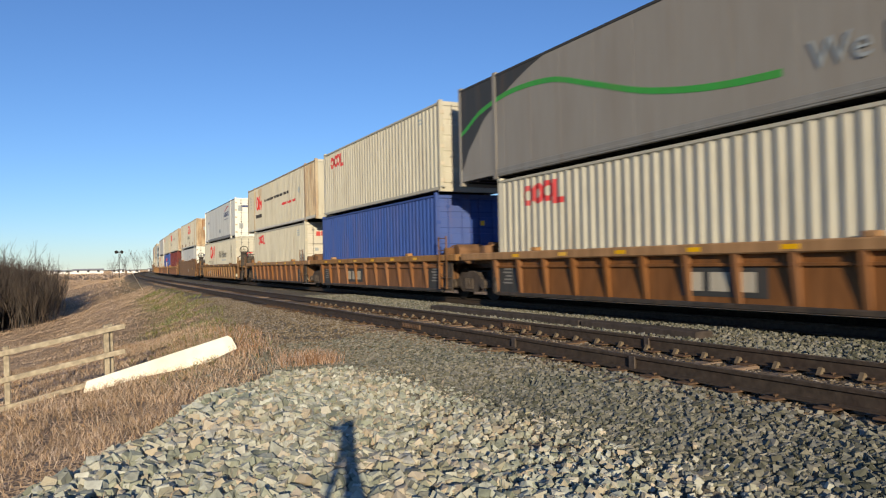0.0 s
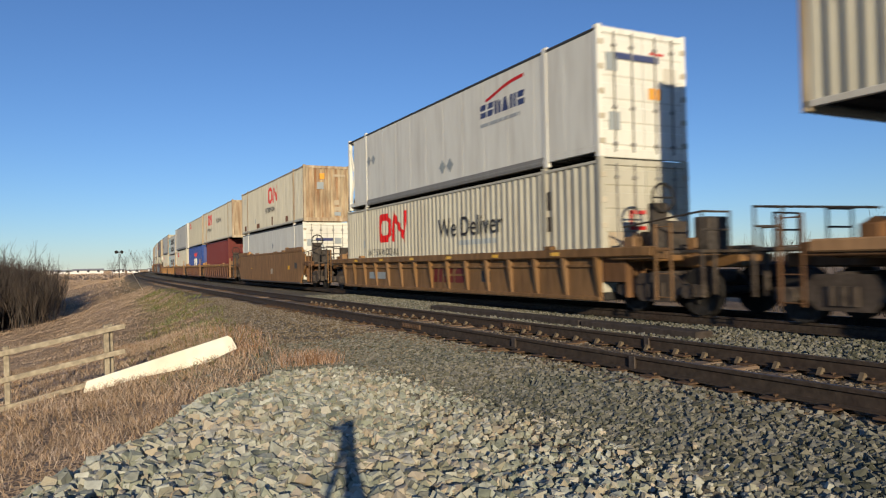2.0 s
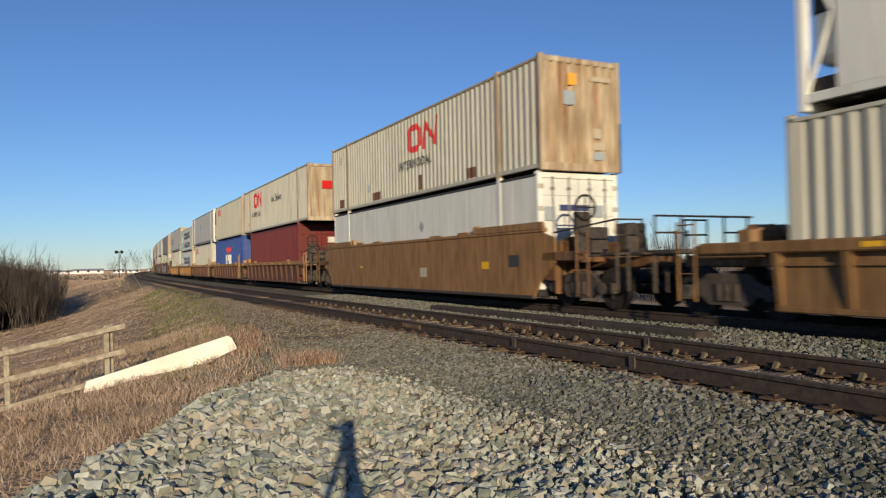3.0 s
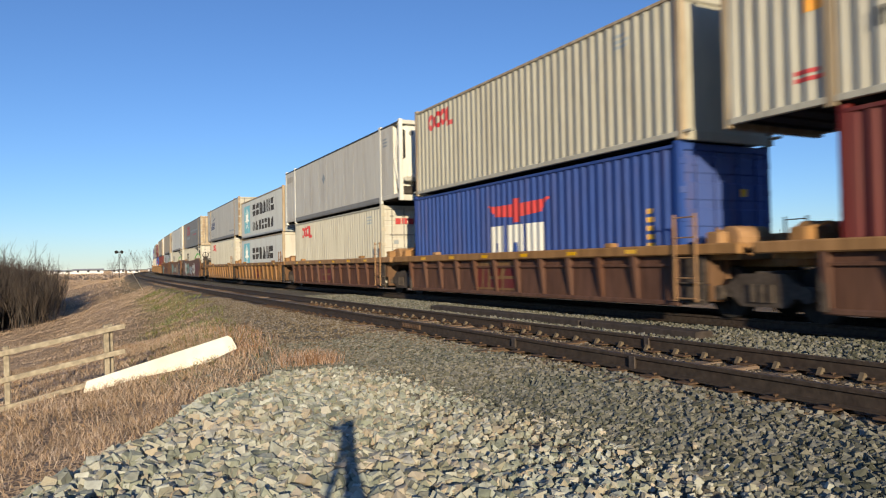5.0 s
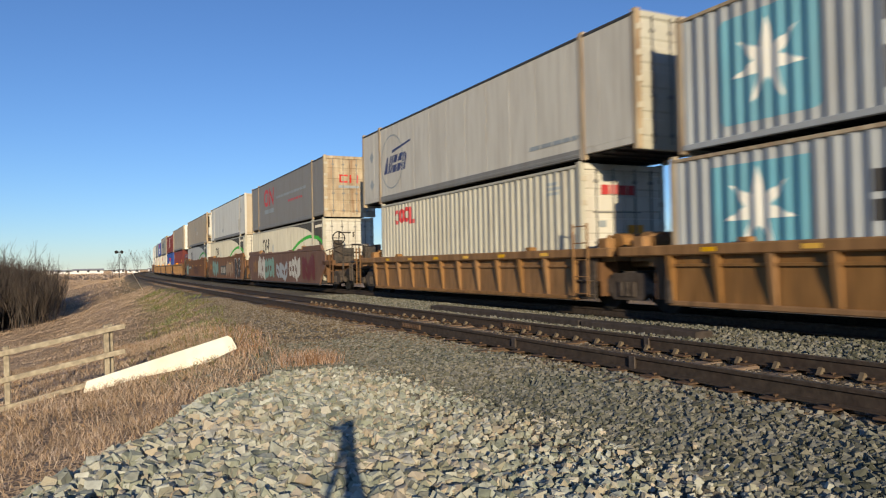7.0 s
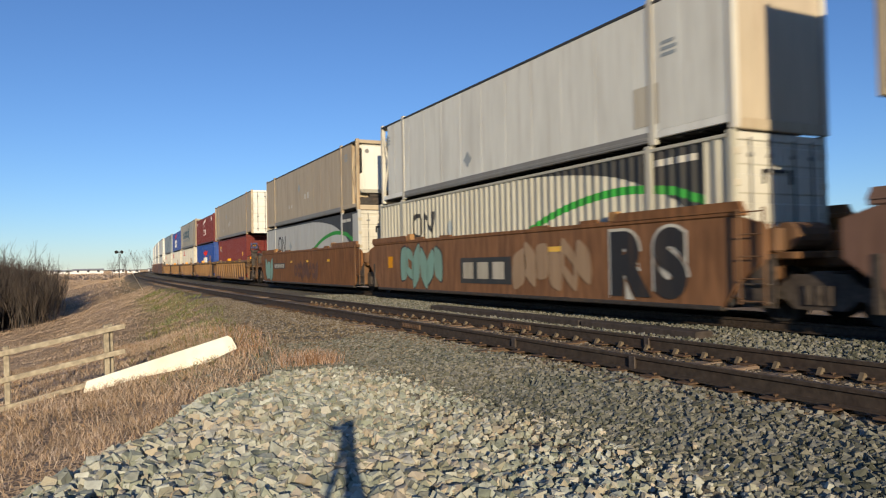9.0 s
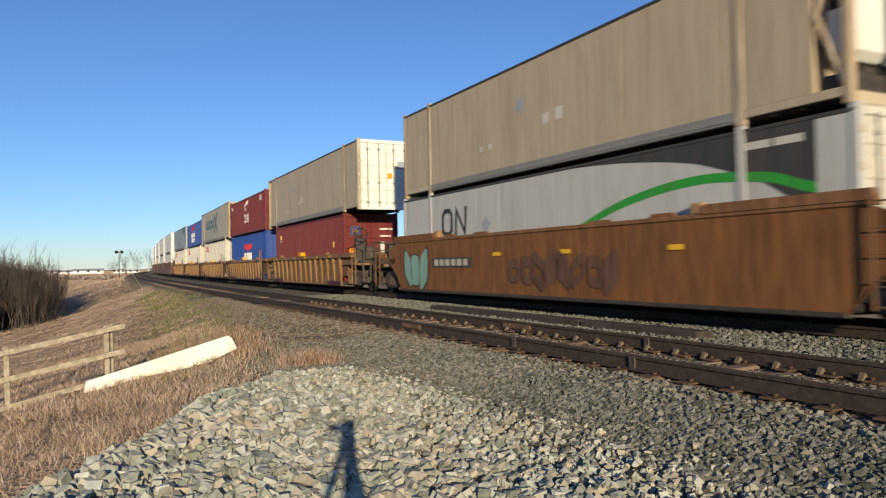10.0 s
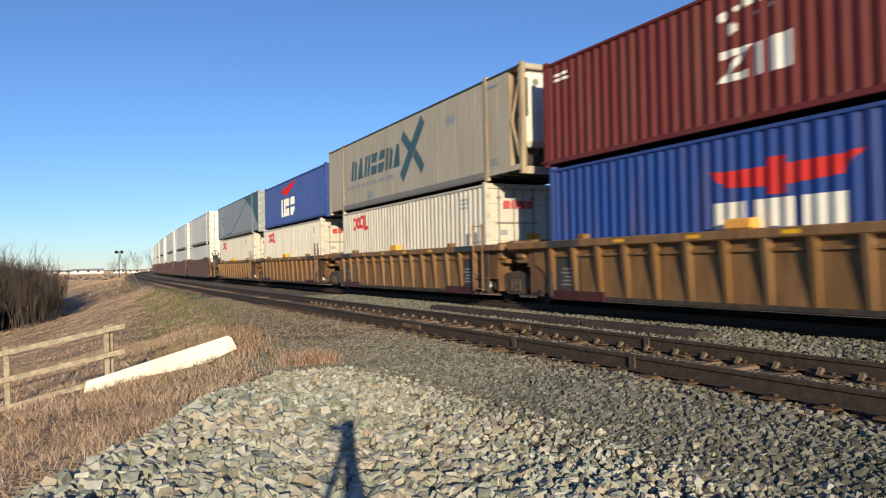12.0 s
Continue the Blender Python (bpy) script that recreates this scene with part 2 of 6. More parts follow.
def cbox(bm, x0, x1, y0, y1, z0, z1, c=0.012):
    """A box with chamfered edges."""
    c = min(c, 0.3 * min(x1 - x0, y1 - y0, z1 - z0))
    lo, hi = (x0, y0, z0), (x1, y1, z1)
    v = {}
    for i in range(8):
        sg = tuple(1 if i >> k & 1 else -1 for k in range(3))
        for ax in range(3):
            co = [(hi if sg[k] > 0 else lo)[k] - (0 if k == ax else sg[k] * c) for k in range(3)]
            v[sg, ax] = bm.verts.new(co)

    def face(ids, n):
        f = bm.faces.new([v[i] for i in ids])
        f.normal_update()
        if f.normal.dot(Vector(n)) < 0:
            f.normal_flip()
    for ax in range(3):
        p, q = (ax + 1) % 3, (ax + 2) % 3
        for d in (-1, 1):
            ring = []
            for e, g in ((-1, -1), (1, -1), (1, 1), (-1, 1)):
                sg = [0, 0, 0]
                sg[ax], sg[p], sg[q] = d, e, g
                ring.append((tuple(sg), ax))
            n = [0, 0, 0]
            n[ax] = d
            face(ring, n)
            for e in (-1, 1):
                a0, a1 = [0, 0, 0], [0, 0, 0]
                a0[ax], a0[p], a0[q] = -1, d, e
                a1[ax], a1[p], a1[q] = 1, d, e
                n = [0, 0, 0]
                n[p], n[q] = d, e
                face([(tuple(a0), p), (tuple(a1), p), (tuple(a1), q), (tuple(a0), q)], n)
    for i in range(8):
        sg = tuple(1 if i >> k & 1 else -1 for k in range(3))
        face([(sg, 0), (sg, 1), (sg, 2)], sg)


def rod(bm, a, c, r, n=8, r2=None):
    a, c = Vector(a), Vector(c)
    d = (c - a).normalized()
    p = d.orthogonal().normalized()
    q = d.cross(p)
    rings = []
    for o, rr in ((a, r), (c, r if r2 is None else r2)):
        rings.append([bm.verts.new(o + rr * (math.cos(2 * math.pi * i / n) * p + math.sin(2 * math.pi * i / n) * q)) for i in range(n)])
    for i in range(n):
        bm.faces.new((rings[0][i], rings[0][(i + 1) % n], rings[1][(i + 1) % n], rings[1][i]))
    bm.faces.new(rings[0][::-1])
    bm.faces.new(rings[1])


def prism(bm, outline, axis, a, c):
    """Extrude a closed outline of 2D points along an axis from a to c."""
    def at(p, w):
        return (w, p[0], p[1]) if axis == "x" else (p[0], w, p[1])
    lo = [bm.verts.new(at(p, a)) for p in outline]
    hi = [bm.verts.new(at(p, c)) for p in outline]
    n = len(outline)
    for i in range(n):
        bm.faces.new((lo[i], lo[(i + 1) % n], hi[(i + 1) % n], hi[i]))
    bm.faces.new(lo[::-1])
    bm.faces.new(hi)
    bmesh.ops.recalc_face_normals(bm, faces=bm.faces)


def fast_mesh(name, verts, faces, mat):
    me = bpy.data.meshes.new(name)
    verts, faces = np.asarray(verts, np.float32), np.asarray(faces, np.int32)
    n, w = faces.shape
    me.vertices.add(len(verts))
    me.vertices.foreach_set("co", verts.ravel())
    me.loops.add(n * w)
    me.loops.foreach_set("vertex_index", faces.ravel())
    me.polygons.add(n)
    me.polygons.foreach_set("loop_start", np.arange(0, n * w, w, dtype=np.int32))
    me.polygons.foreach_set("loop_total", np.full(n, w, dtype=np.int32))
    me.polygons.foreach_set("use_smooth", np.zeros(n, dtype=bool))
    me.update(calc_edges=True)
    me.validate()
    me.materials.append(mat)
    return new(name, me)


# ---- ground ----
def smooth(a, b, v):
    t = min(max((v - a) / (b - a), 0), 1)
    return t * t * (3 - 2 * t)


def gravel_edge(y):
    """Lateral place where the gravel shelf gives way to grass."""
    return 2.5 + 2.1 * smooth(8, 36, y)


def mound(x, y):
    """How far a place lies inside the heap of rubble round the tripod, 0 to 1."""
    left = smooth(-0.1, 0.7, x - (-0.7 + (y - 5.9) * 0.62))
    far = smooth(0.0, 1.0, 10.1 - 0.25 * abs(x - 2.6) - y)
    right = smooth(0.0, 1.6, 5.15 - x - 0.11 * y)
    return left * far * right


def ground_z(x, y):
    u = x - bend(y)
    e = gravel_edge(y)
    if u > 15:
        z = -0.3 - 1.1 * smooth(15, 22, u)
    elif u > e:
        z = -0.36 + 0.145 * smooth(3.6, 5.3, u) - 0.04 * smooth(7.8, 8.6, u)
    else:
        z = -0.36 + 0.145 * smooth(3.6, 5.3, u) - 0.195 * min(e - u, 11.5) - 0.25 * smooth(0, 1.5, e - u) * smooth(12, 30, y)
        z -= 0.7 * smooth(24, 45, y) * smooth(160, 90, y) * smooth(1.5, 6.0, e - u)
        if u < -9:
            z += 0.9 * smooth(0, 25, -9 - u)
    if abs(x) < 12 and -4 < y < 16:
        z = max(z, -0.36 - 0.5 * (1 - mound(x, y))) if mound(x, y) > 0.02 else z
    z -= 0.14 * smooth(8.2, 4.2, y) * smooth(5.2, 4.0, u) * smooth(-2.0, 0.5, u) * smooth(-1, 1, y)
    amp = 0.05 + 0.08 * smooth(0, 4, e - u)
    if u > 4.6:
        amp = 0.012
    z += amp * noise.noise((x * 0.8, y * 0.8, 1.0)) + 0.4 * amp * noise.noise((x * 3, y * 3, 4.0))
    return z


def spaced(lo, hi, near_lo, near_hi, step, grow):
    vals = list(np.arange(near_lo, near_hi + 1e-6, step))
    d, v = step, near_lo
    while v > lo:
        d *= grow
        v -= d
        vals.insert(0, v)
    d, v = step, near_hi
    while v < hi:
        d *= grow
        v += d
        vals.append(v)
    return vals


def build_ground():
    us = spaced(-3500, 3500, -6, 9, 0.22, 1.16)
    ys = spaced(-1500, 4200, -2, 26, 0.22, 1.07)
    verts, cols = [], []
    for y in ys:
        for u in us:
            x = u + bend(min(y, 900))
            verts.append((x, y, ground_z(x, y)))
            e = gravel_edge(y) + 0.5 * noise.noise((x * 0.7, y * 0.7, 2.0)) + 0.25 * noise.noise((x * 3, y * 3, 7.0))
            g = smooth(-0.35, 0.45, u - e)
            if u > 16:
                g = 1 - smooth(16, 20, u)
            if y < 14:
                g = max(g, mound(x, y))
            d = 0.75 * smooth(0.9, 0.2, abs(abs(u - SIDING_U) - 0.75)) + 0.6 * smooth(2.2, 1.2, abs(u - SIDING_U)) * smooth(5, 14, y)
            d += 0.55 * smooth(4.3, 3.2, u) * g * smooth(8.5, 11, y) * smooth(30, 16, y)
            gr = smooth(2.2, 0.3, abs(u - e + 0.9)) * smooth(9, 14, y) * (0.5 + 0.7 * noise.noise((x * 0.4, y * 0.4, 9.0)))
            cols.append((g, min(d, 0.9), max(0, min(gr, 0.9)), 1))
    nu = len(us)
    faces = [(j * nu + i, j * nu + i + 1, (j + 1) * nu + i + 1, (j + 1) * nu + i) for j in range(len(ys) - 1) for i in range(nu - 1)]
    ob = fast_mesh("ground", verts, faces, ground_material())
    at = ob.data.color_attributes.new("zone", "FLOAT_COLOR", "POINT")
    at.data.foreach_set("color", np.array(cols, np.float32).ravel())
    ob.data.polygons.foreach_set("use_smooth", [True] * len(faces))
    return tagged(ob, "dry grass embankment with a grey gravel shelf beside the tracks", "ground", kind="structure")


ground = build_ground()


# ---- tracks ----
RAIL_OUTLINE = ((-0.07, -0.172), (0.07, -0.172), (0.07, -0.158), (0.012, -0.140), (0.009, -0.050), (0.034, -0.038), (0.036, -0.006), (0.028, 0.0),
                (-0.028, 0.0), (-0.036, -0.006), (-0.034, -0.038), (-0.009, -0.050), (-0.012, -0.140), (-0.07, -0.158))


def sweep(outline, u, ys, top_index=None):
    bm = bmesh.new()
    rings = []
    for y in ys:
        m = line_pose(u, y)
        rings.append([bm.verts.new(m @ Vector((p[0], 0, p[1]))) for p in outline])
    n = len(outline)
    for a, c in zip(rings, rings[1:]):
        for i in range(n):
            f = bm.faces.new((a[i], a[(i + 1) % n], c[(i + 1) % n], c[i]))
            f.material_index = 1 if top_index is not None and i == top_index else 0
    bm.faces.new(rings[0])
    bm.faces.new(rings[-1][::-1])
    bmesh.ops.recalc_face_normals(bm, faces=bm.faces)
    return bm


def build_track(name, u, label, reach, joints):
    track = tagged(new(name), label, "railway track", kind="structure")
    ys = [-12 + 2.0 * i for i in range(40)] + [70 + 8.0 * i for i in range(45)]
    for du in (-0.7525, 0.7525):
        part("rail", sweep(RAIL_OUTLINE, u + du, ys, 7), (M["rail_rust"], M["rail_top"]), track)
    rnd = random.Random(int(u * 10))
    bm = bmesh.new()
    cbox(bm, -1.28, 1.28, -0.11, 0.11, -0.38, -0.2, 0.02)
    first = part("sleeper", bm, M["sleeper"], track)
    first.matrix_basis = line_pose(u, -6)
    bm = bmesh.new()
    cbox(bm, -0.19, 0.19, -0.09, 0.09, -0.19, -0.171, 0.005)
    plate = part("tie_plate", bm, M["joint"], track)
    plate.matrix_basis = line_pose(u - 0.7525, -6)
    bm = bmesh.new()
    rod(bm, (0, 0, -0.19), (0, 0, -0.155), 0.009, 5)
    cbox(bm, -0.018, 0.024, -0.016, 0.016, -0.16, -0.142, 0.004)
    spike = part("spike", bm, M["joint"], track)
    spike.matrix_basis = line_pose(u - 0.7525 + 0.095, -6)
    bm = bmesh.new()
    prism(bm, ((-0.135, -0.185), (-0.035, -0.185), (-0.05, -0.12), (-0.085, -0.105)), "y", -0.025, 0.025)
    anchor = part("rail_anchor", bm, M["ballast_brown"], track)
    anchor.matrix_basis = line_pose(u + 0.7525, -6.2)
    y = -5.5
    while y < reach:
        j = rnd.uniform(-0.04, 0.04)
        share(first, track, line_pose(u + rnd.uniform(-0.05, 0.05), y + j, rnd.uniform(-0.04, 0.012) if joints else rnd.uniform(-0.075, -0.045)) @ pose(0, 0, 0, 0, 0, rnd.uniform(-2, 2)))
        if y < 24 and joints:
            for du in (-0.7525, 0.7525):
                share(plate, track, line_pose(u + du, y + j))
                for e in (-0.095, 0.095):
                    share(spike, track, line_pose(u + du + e, y + j + rnd.uniform(-0.05, 0.05)) @ pose(0, 0, 0, 0, 0, 0 if e < 0 else 180))
                if du > 0 and rnd.random() < 0.9:
                    share(anchor, track, line_pose(u + du, y + j + 0.15))
        y += 0.52
    for side, jy, half in joints:
        bm = bmesh.new()
        for s in (-1, 1):
            low, high = (-0.135, -0.045) if half > 0.1 else (-0.165, -0.012)
            cbox(bm, s * 0.032 - 0.016, s * 0.032 + 0.016, -half, half, low, high, 0.006)
            for i in range(6 if half > 0.1 else 0):
                rod(bm, (s * 0.035, (i - 2.5) * half / 3.2, -0.09), (s * 0.062, (i - 2.5) * half / 3.2, -0.09), 0.016, 6)
        jb = part("joint_bar", bm, M["joint"] if half > 0.1 else M["rail_top"], track, "rusty bolted joint bar")
        jb.matrix_basis = line_pose(u + side * 0.7525, jy)
    return track


build_track("siding_track", SIDING_U, "rusty jointed rails on weathered wooden sleepers in grey ballast", 75, ((-1, 12.37, 0.4), (1, 11.05, 0.45), (1, 7.69, 0.05), (-1, 6.31, 0.05), (-1, 8.79, 0.05)))
build_track("main_track", TRAIN_U, "rails of the main line shaded beneath the passing train", 45, ())


def build_baulk():
    for y0, y1 in ((8.35, 11.3), (11.36, 18.0)):
        bm = bmesh.new()
        cbox(bm, -0.19, 0.19, -(y1 - y0) / 2, (y1 - y0) / 2, -0.27, -0.09, 0.015)
        b = part("timber_baulk", bm, M["baulk"], None)
        b.matrix_basis = line_pose(9.0, (y0 + y1) / 2)
        tagged(b, "long dark creosoted timber lying in ballast between the tracks", "timber", "timbers between the tracks")


build_baulk()

# ---- containers ----
PITCH, DEPTH = 0.278, 0.042


def corrugation(L, posts):
    """(y, inward offset) along a corrugated side from -L/2 to L/2."""
    pts, a = [], 0.17
    n = int((L - 2 * a) / PITCH)
    p = (L - 2 * a) / n
    y = -L / 2 + a
    pts.append((-L / 2, 0.0))
    for _ in range(n):
        pts += [(y, 0.0), (y + 0.18 * p, DEPTH), (y + 0.50 * p, DEPTH), (y + 0.68 * p, 0.0)]
        y += p
    pts += [(y, 0.0), (L / 2, 0.0)]
    return pts


def flat_side(L, posts):
    pts, y, n = [], -L / 2, max(4, round(L / 1.22))
    for i in range(n):
        y0 = -L / 2 + L * i / n
        pts += [(y0, 0.0), (y0 + L / n - 0.02, 0.0), (y0 + L / n - 0.014, 0.004), (y0 + L / n - 0.006, 0.004)]
    return pts + [(L / 2, 0.0)]


def side_sheet(profile, W, side, z0, z1, thick=0.02):
    bm = bmesh.new()
    prev = None
    for y, d in profile:
        cur = [bm.verts.new((side * (W / 2 - d - o), y, z)) for o in (0, thick) for z in (z0, z1)]
        if prev:
            bm.faces.new((prev[0], cur[0], cur[1], prev[1]))
            bm.faces.new((prev[3], cur[3], cur[2], prev[2]))
            bm.faces.new((prev[1], cur[1], cur[3], prev[3]))
            bm.faces.new((prev[0], prev[2], cur[2], cur[0]))
        prev = cur
    bmesh.ops.recalc_face_normals(bm, faces=bm.faces)
    return bm


def strip_mesh(profile, W, L, strips, proud=0.005):
    """Painted shapes that follow the sheet of the side that faces -x. A strip: (h0, h1, low0, high0, low1, high1), h from the far end."""
    ys, ds = [p[0] for p in profile], [p[1] for p in profile]
    bm = bmesh.new()
    for h0, h1, a0, b0, a1, b1 in strips:
        y0, y1 = L / 2 - h1, L / 2 - h0
        cuts = sorted({y0, y1, *[y for y in ys if y0 < y < y1]})
        row = []
        for y in cuts:
            t = (L / 2 - y - h0) / max(h1 - h0, 1e-6)
            x = -(W / 2 - float(np.interp(y, ys, ds)) + proud)
            row.append((bm.verts.new((x, y, a0 + (a1 - a0) * t)), bm.verts.new((x, y, b0 + (b1 - b0) * t))))
        for p, q in zip(row, row[1:]):
            bm.faces.new((p[0], p[1], q[1], q[0]))
    bmesh.ops.remove_doubles(bm, verts=bm.verts, dist=2e-4)
    return bm


def bar(h0, h1, z0, z1, slant=0.0):
    return (h0, h1, z0, z1, z0 + slant, z1 + slant)


def curve_strips(pts, thick):
    """A band through (h, z) points, or with thick a height, up to it."""
    out = []
    hs, zs = [p[0] for p in pts], [p[1] for p in pts]
    n = 40
    for i in range(n):
        h0, h1 = hs[0] + (hs[-1] - hs[0]) * i / n, hs[0] + (hs[-1] - hs[0]) * (i + 1) / n
        z0, z1 = float(np.interp(h0, hs, zs)), float(np.interp(h1, hs, zs))
        if thick > 1:
            out.append((h0, h1, min(z0, thick), thick, min(z1, thick), thick))
        else:
            out.append((h0, h1, z0 - thick / 2, z0 + thick / 2, z1 - thick / 2, z1 + thick / 2))
    return out


def rounded(pts, per=8):
    """Smooth curve through (h, z) points."""
    out = []
    for i in range(len(pts) - 1):
        p0, p1, p2, p3 = pts[max(i - 1, 0)], pts[i], pts[i + 1], pts[min(i + 2, len(pts) - 1)]
        for j in range(per):
            t = j / per
            z = 0.5 * (2 * p1[1] + (p2[1] - p0[1]) * t + (2 * p0[1] - 5 * p1[1] + 4 * p2[1] - p3[1]) * t * t + (3 * p1[1] - p0[1] - 3 * p2[1] + p3[1]) * t ** 3)
            out.append((p1[0] + (p2[0] - p1[0]) * t, z))
    return out + [pts[-1]]


def poly(pts):
    """Strips that fill a convex outline of (h, z) points."""
    edges = list(zip(pts, pts[1:] + pts[:1]))

    def span(h):
        zs = []
        for (ha, za), (hb, zb) in edges:
            if min(ha, hb) - 1e-9 <= h <= max(ha, hb) + 1e-9:
                zs += [za, zb] if abs(ha - hb) < 1e-9 else [za + (zb - za) * (h - ha) / (hb - ha)]
        return min(zs), max(zs)
    hs = sorted({round(p[0], 6) for p in pts})
    out = []
    for h0, h1 in zip(hs, hs[1:]):
        if h1 - h0 > 1e-4:
            out.append((h0, h1, *span(h0 + 1e-6), *span(h1 - 1e-6)))
    return out


def ribbon(pts, wide, closed=False):
    """A band of even width along (h, z) points, with mitred corners."""
    n, sides = len(pts), []
    for i in range(n):
        before = Vector(pts[i]) - Vector(pts[i - 1]) if i or closed else None
        after = Vector(pts[(i + 1) % n]) - Vector(pts[i]) if i < n - 1 or closed else None
        before, after = (before or after).normalized(), (after or before).normalized()
        nb, na = Vector((-before.y, before.x)), Vector((-after.y, after.x))
        m = (nb + na).normalized()
        m *= min(wide / 2 / max(m.dot(nb), 0.3), wide)
        sides.append((tuple(Vector(pts[i]) + m), tuple(Vector(pts[i]) - m)))
    out = []
    for i in range(n if closed else n - 1):
        a, c = sides[i], sides[(i + 1) % n]
        out += poly([a[0], c[0], c[1], a[1]])
    return out


def star_rays(h, z, r, rays=7, core=0.36):
    """A pointed star."""
    ring = []
    for i in range(2 * rays):
        a, k = math.pi * (0.5 + i / rays), r if i % 2 == 0 else r * core
        ring.append((h + k * math.cos(a), z + k * math.sin(a)))
    out = []
    for i in range(2 * rays):
        out += poly([(h, z), ring[i], ring[(i + 1) % (2 * rays)]])
    return out


BLOCK_KINDS = (
    (((0, 0), (1, 0), (0.68, 1), (0.32, 1)),),
    (((0, 0), (1, 0), (1, 0.42), (0, 0.42)), ((0, 0.56), (0.85, 0.56), (1, 1), (0, 1))),
    (((0, 0), (0.4, 0), (0.4, 1), (0, 1)), ((0.56, 0), (1, 0), (1, 0.8), (0.56, 1))),
    (((0, 0), (0.42, 0), (0.5, 1), (0.08, 1)), ((0.56, 0), (0.95, 0), (1, 1), (0.66, 1))),
    (((0, 0), (0.8, 0), (1, 0.3), (1, 0.44), (0, 0.44)), ((0, 0.58), (1, 0.58), (1, 1), (0.2, 1))))


def mark_blocks(h, z, n, w, tall, gap, st=0.3, lean=0.0, rise=0.0):
    """A row of plain notched blocks in place of a word mark."""
    out = []
    for i in range(n):
        a = h + i * (w + gap)
        for outline in BLOCK_KINDS[(i * 3 + n) % 5]:
            out.append(poly([(a + w * p + lean * q * tall, z + q * tall + rise * (a + w * p - h)) for p, q in outline]))
    return out


def twin_mark(h, z, w, tall, st=0.27):
    """A rounded ring and a slanted zigzag side by side."""
    a, c, k = w * 0.44, 0.16 * tall, st / 2
    ring = [(h + k, z + c + k), (h + c + k, z + k), (h + a - c - k, z + k), (h + a - k, z + c + k), (h + a - k, z + tall - c - k), (h + a - c - k, z + tall - k), (h + c + k, z + tall - k), (h + k, z + tall - c - k)]
    g = h + w * 0.55
    return [ribbon(ring, st, True), ribbon([(g, z), (g + 0.03 * w, z + tall - k), (h + w * 0.90, z + k), (h + w * 0.94, z + tall)], st)]


def line_bars(h0, h1, z, tall, seed=1, gap=0.12):
    rnd, out, h = random.Random(seed), [], h0
    while h < h1:
        w = min(rnd.uniform(2.0, 5.0) * tall, h1 - h)
        out.append(bar(h, h + w, z, z + tall))
        h += w + gap
    return out


def small_bars(h, z, rows=3, w=0.55, tall=0.07, seed=3):
    rnd = random.Random(seed)
    return [bar(h, h + w * rnd.uniform(0.6, 1), z - i * tall * 1.7, z - i * tall * 1.7 + tall) for i in range(rows)]


def diamond(h, z, r):
    return [(h - r, h, z, z, z - r, z + r), (h, h + r, z - r, z + r, z, z)]


def text_part(body, size, h, z, L, W, mat, parent, name, swell=0.0):
    cu = bpy.data.curves.new("lettering", "FONT")
    cu.body, cu.size, cu.offset = body, size, swell
    ob = bpy.data.objects.new("lettering", cu)
    scene.collection.objects.link(ob)
    me = bpy.data.meshes.new_from_object(ob.evaluated_get(bpy.context.evaluated_depsgraph_get()))
    bpy.data.objects.remove(ob)
    me.transform(Matrix(((0, 0, -1, -(W / 2 + 0.012)), (-1, 0, 0, L / 2 - h), (0, 1, 0, z), (0, 0, 0, 1))))
    me.materials.clear()
    me.materials.append(mat)
    o = new(name, me)
    o.parent = parent
    return o


def end_doors(thing, L, H, W, mat, corr=True):
    y = -L / 2
    for s in (-1, 1):
        bm = bmesh.new()
        x0, x1 = (0.01, W / 2 - 0.12) if s > 0 else (-W / 2 + 0.12, -0.01)
        rib = [(y + 0.07, H - 0.15), (y + 0.07, 0.2), (y + 0.034, 0.2)]
        for i in range(5):
            z = 0.2 + (H - 0.35) * (i + 0.5) / 5
            rib += [(y + 0.034, z - 0.18), (y + 0.014, z - 0.15), (y + 0.014, z + 0.15), (y + 0.034, z + 0.18)]
        prism(bm, rib + [(y + 0.034, H - 0.15)], "x", x0, x1)
        door = part("door", bm, mat, thing)
        for k in (0.28, 0.72):
            x = x0 + (x1 - x0) * k
            bm = bmesh.new()
            rod(bm, (x, y - 0.012, 0.12), (x, y - 0.012, H - 0.1), 0.02, 8)
            for z in (0.3, 1.1, H - 0.4):
                cbox(bm, x - 0.06, x + 0.06, y - 0.03, y + 0.02, z - 0.035, z + 0.035, 0.008)
            part("lock_rod", bm, mat if mat in (M["blue"], M["maroon"]) else M["grey_rail"], door)
        bm = bmesh.new()
        xe = s * (W / 2 - 0.09)
        cbox(bm, xe - 0.08, xe + 0.08, y - 0.012, y + 0.03, -0.06, 0.06, 0.008)
        hinge = part("hinge", bm, mat if mat in (M["blue"], M["maroon"]) else M["tan"], door)
        hinge.matrix_basis = pose(0, 0, 0.35)
        for i in range(1, 5):
            share(hinge, door, pose(0, 0, 0.35 + (H - 0.7) * i / 4))


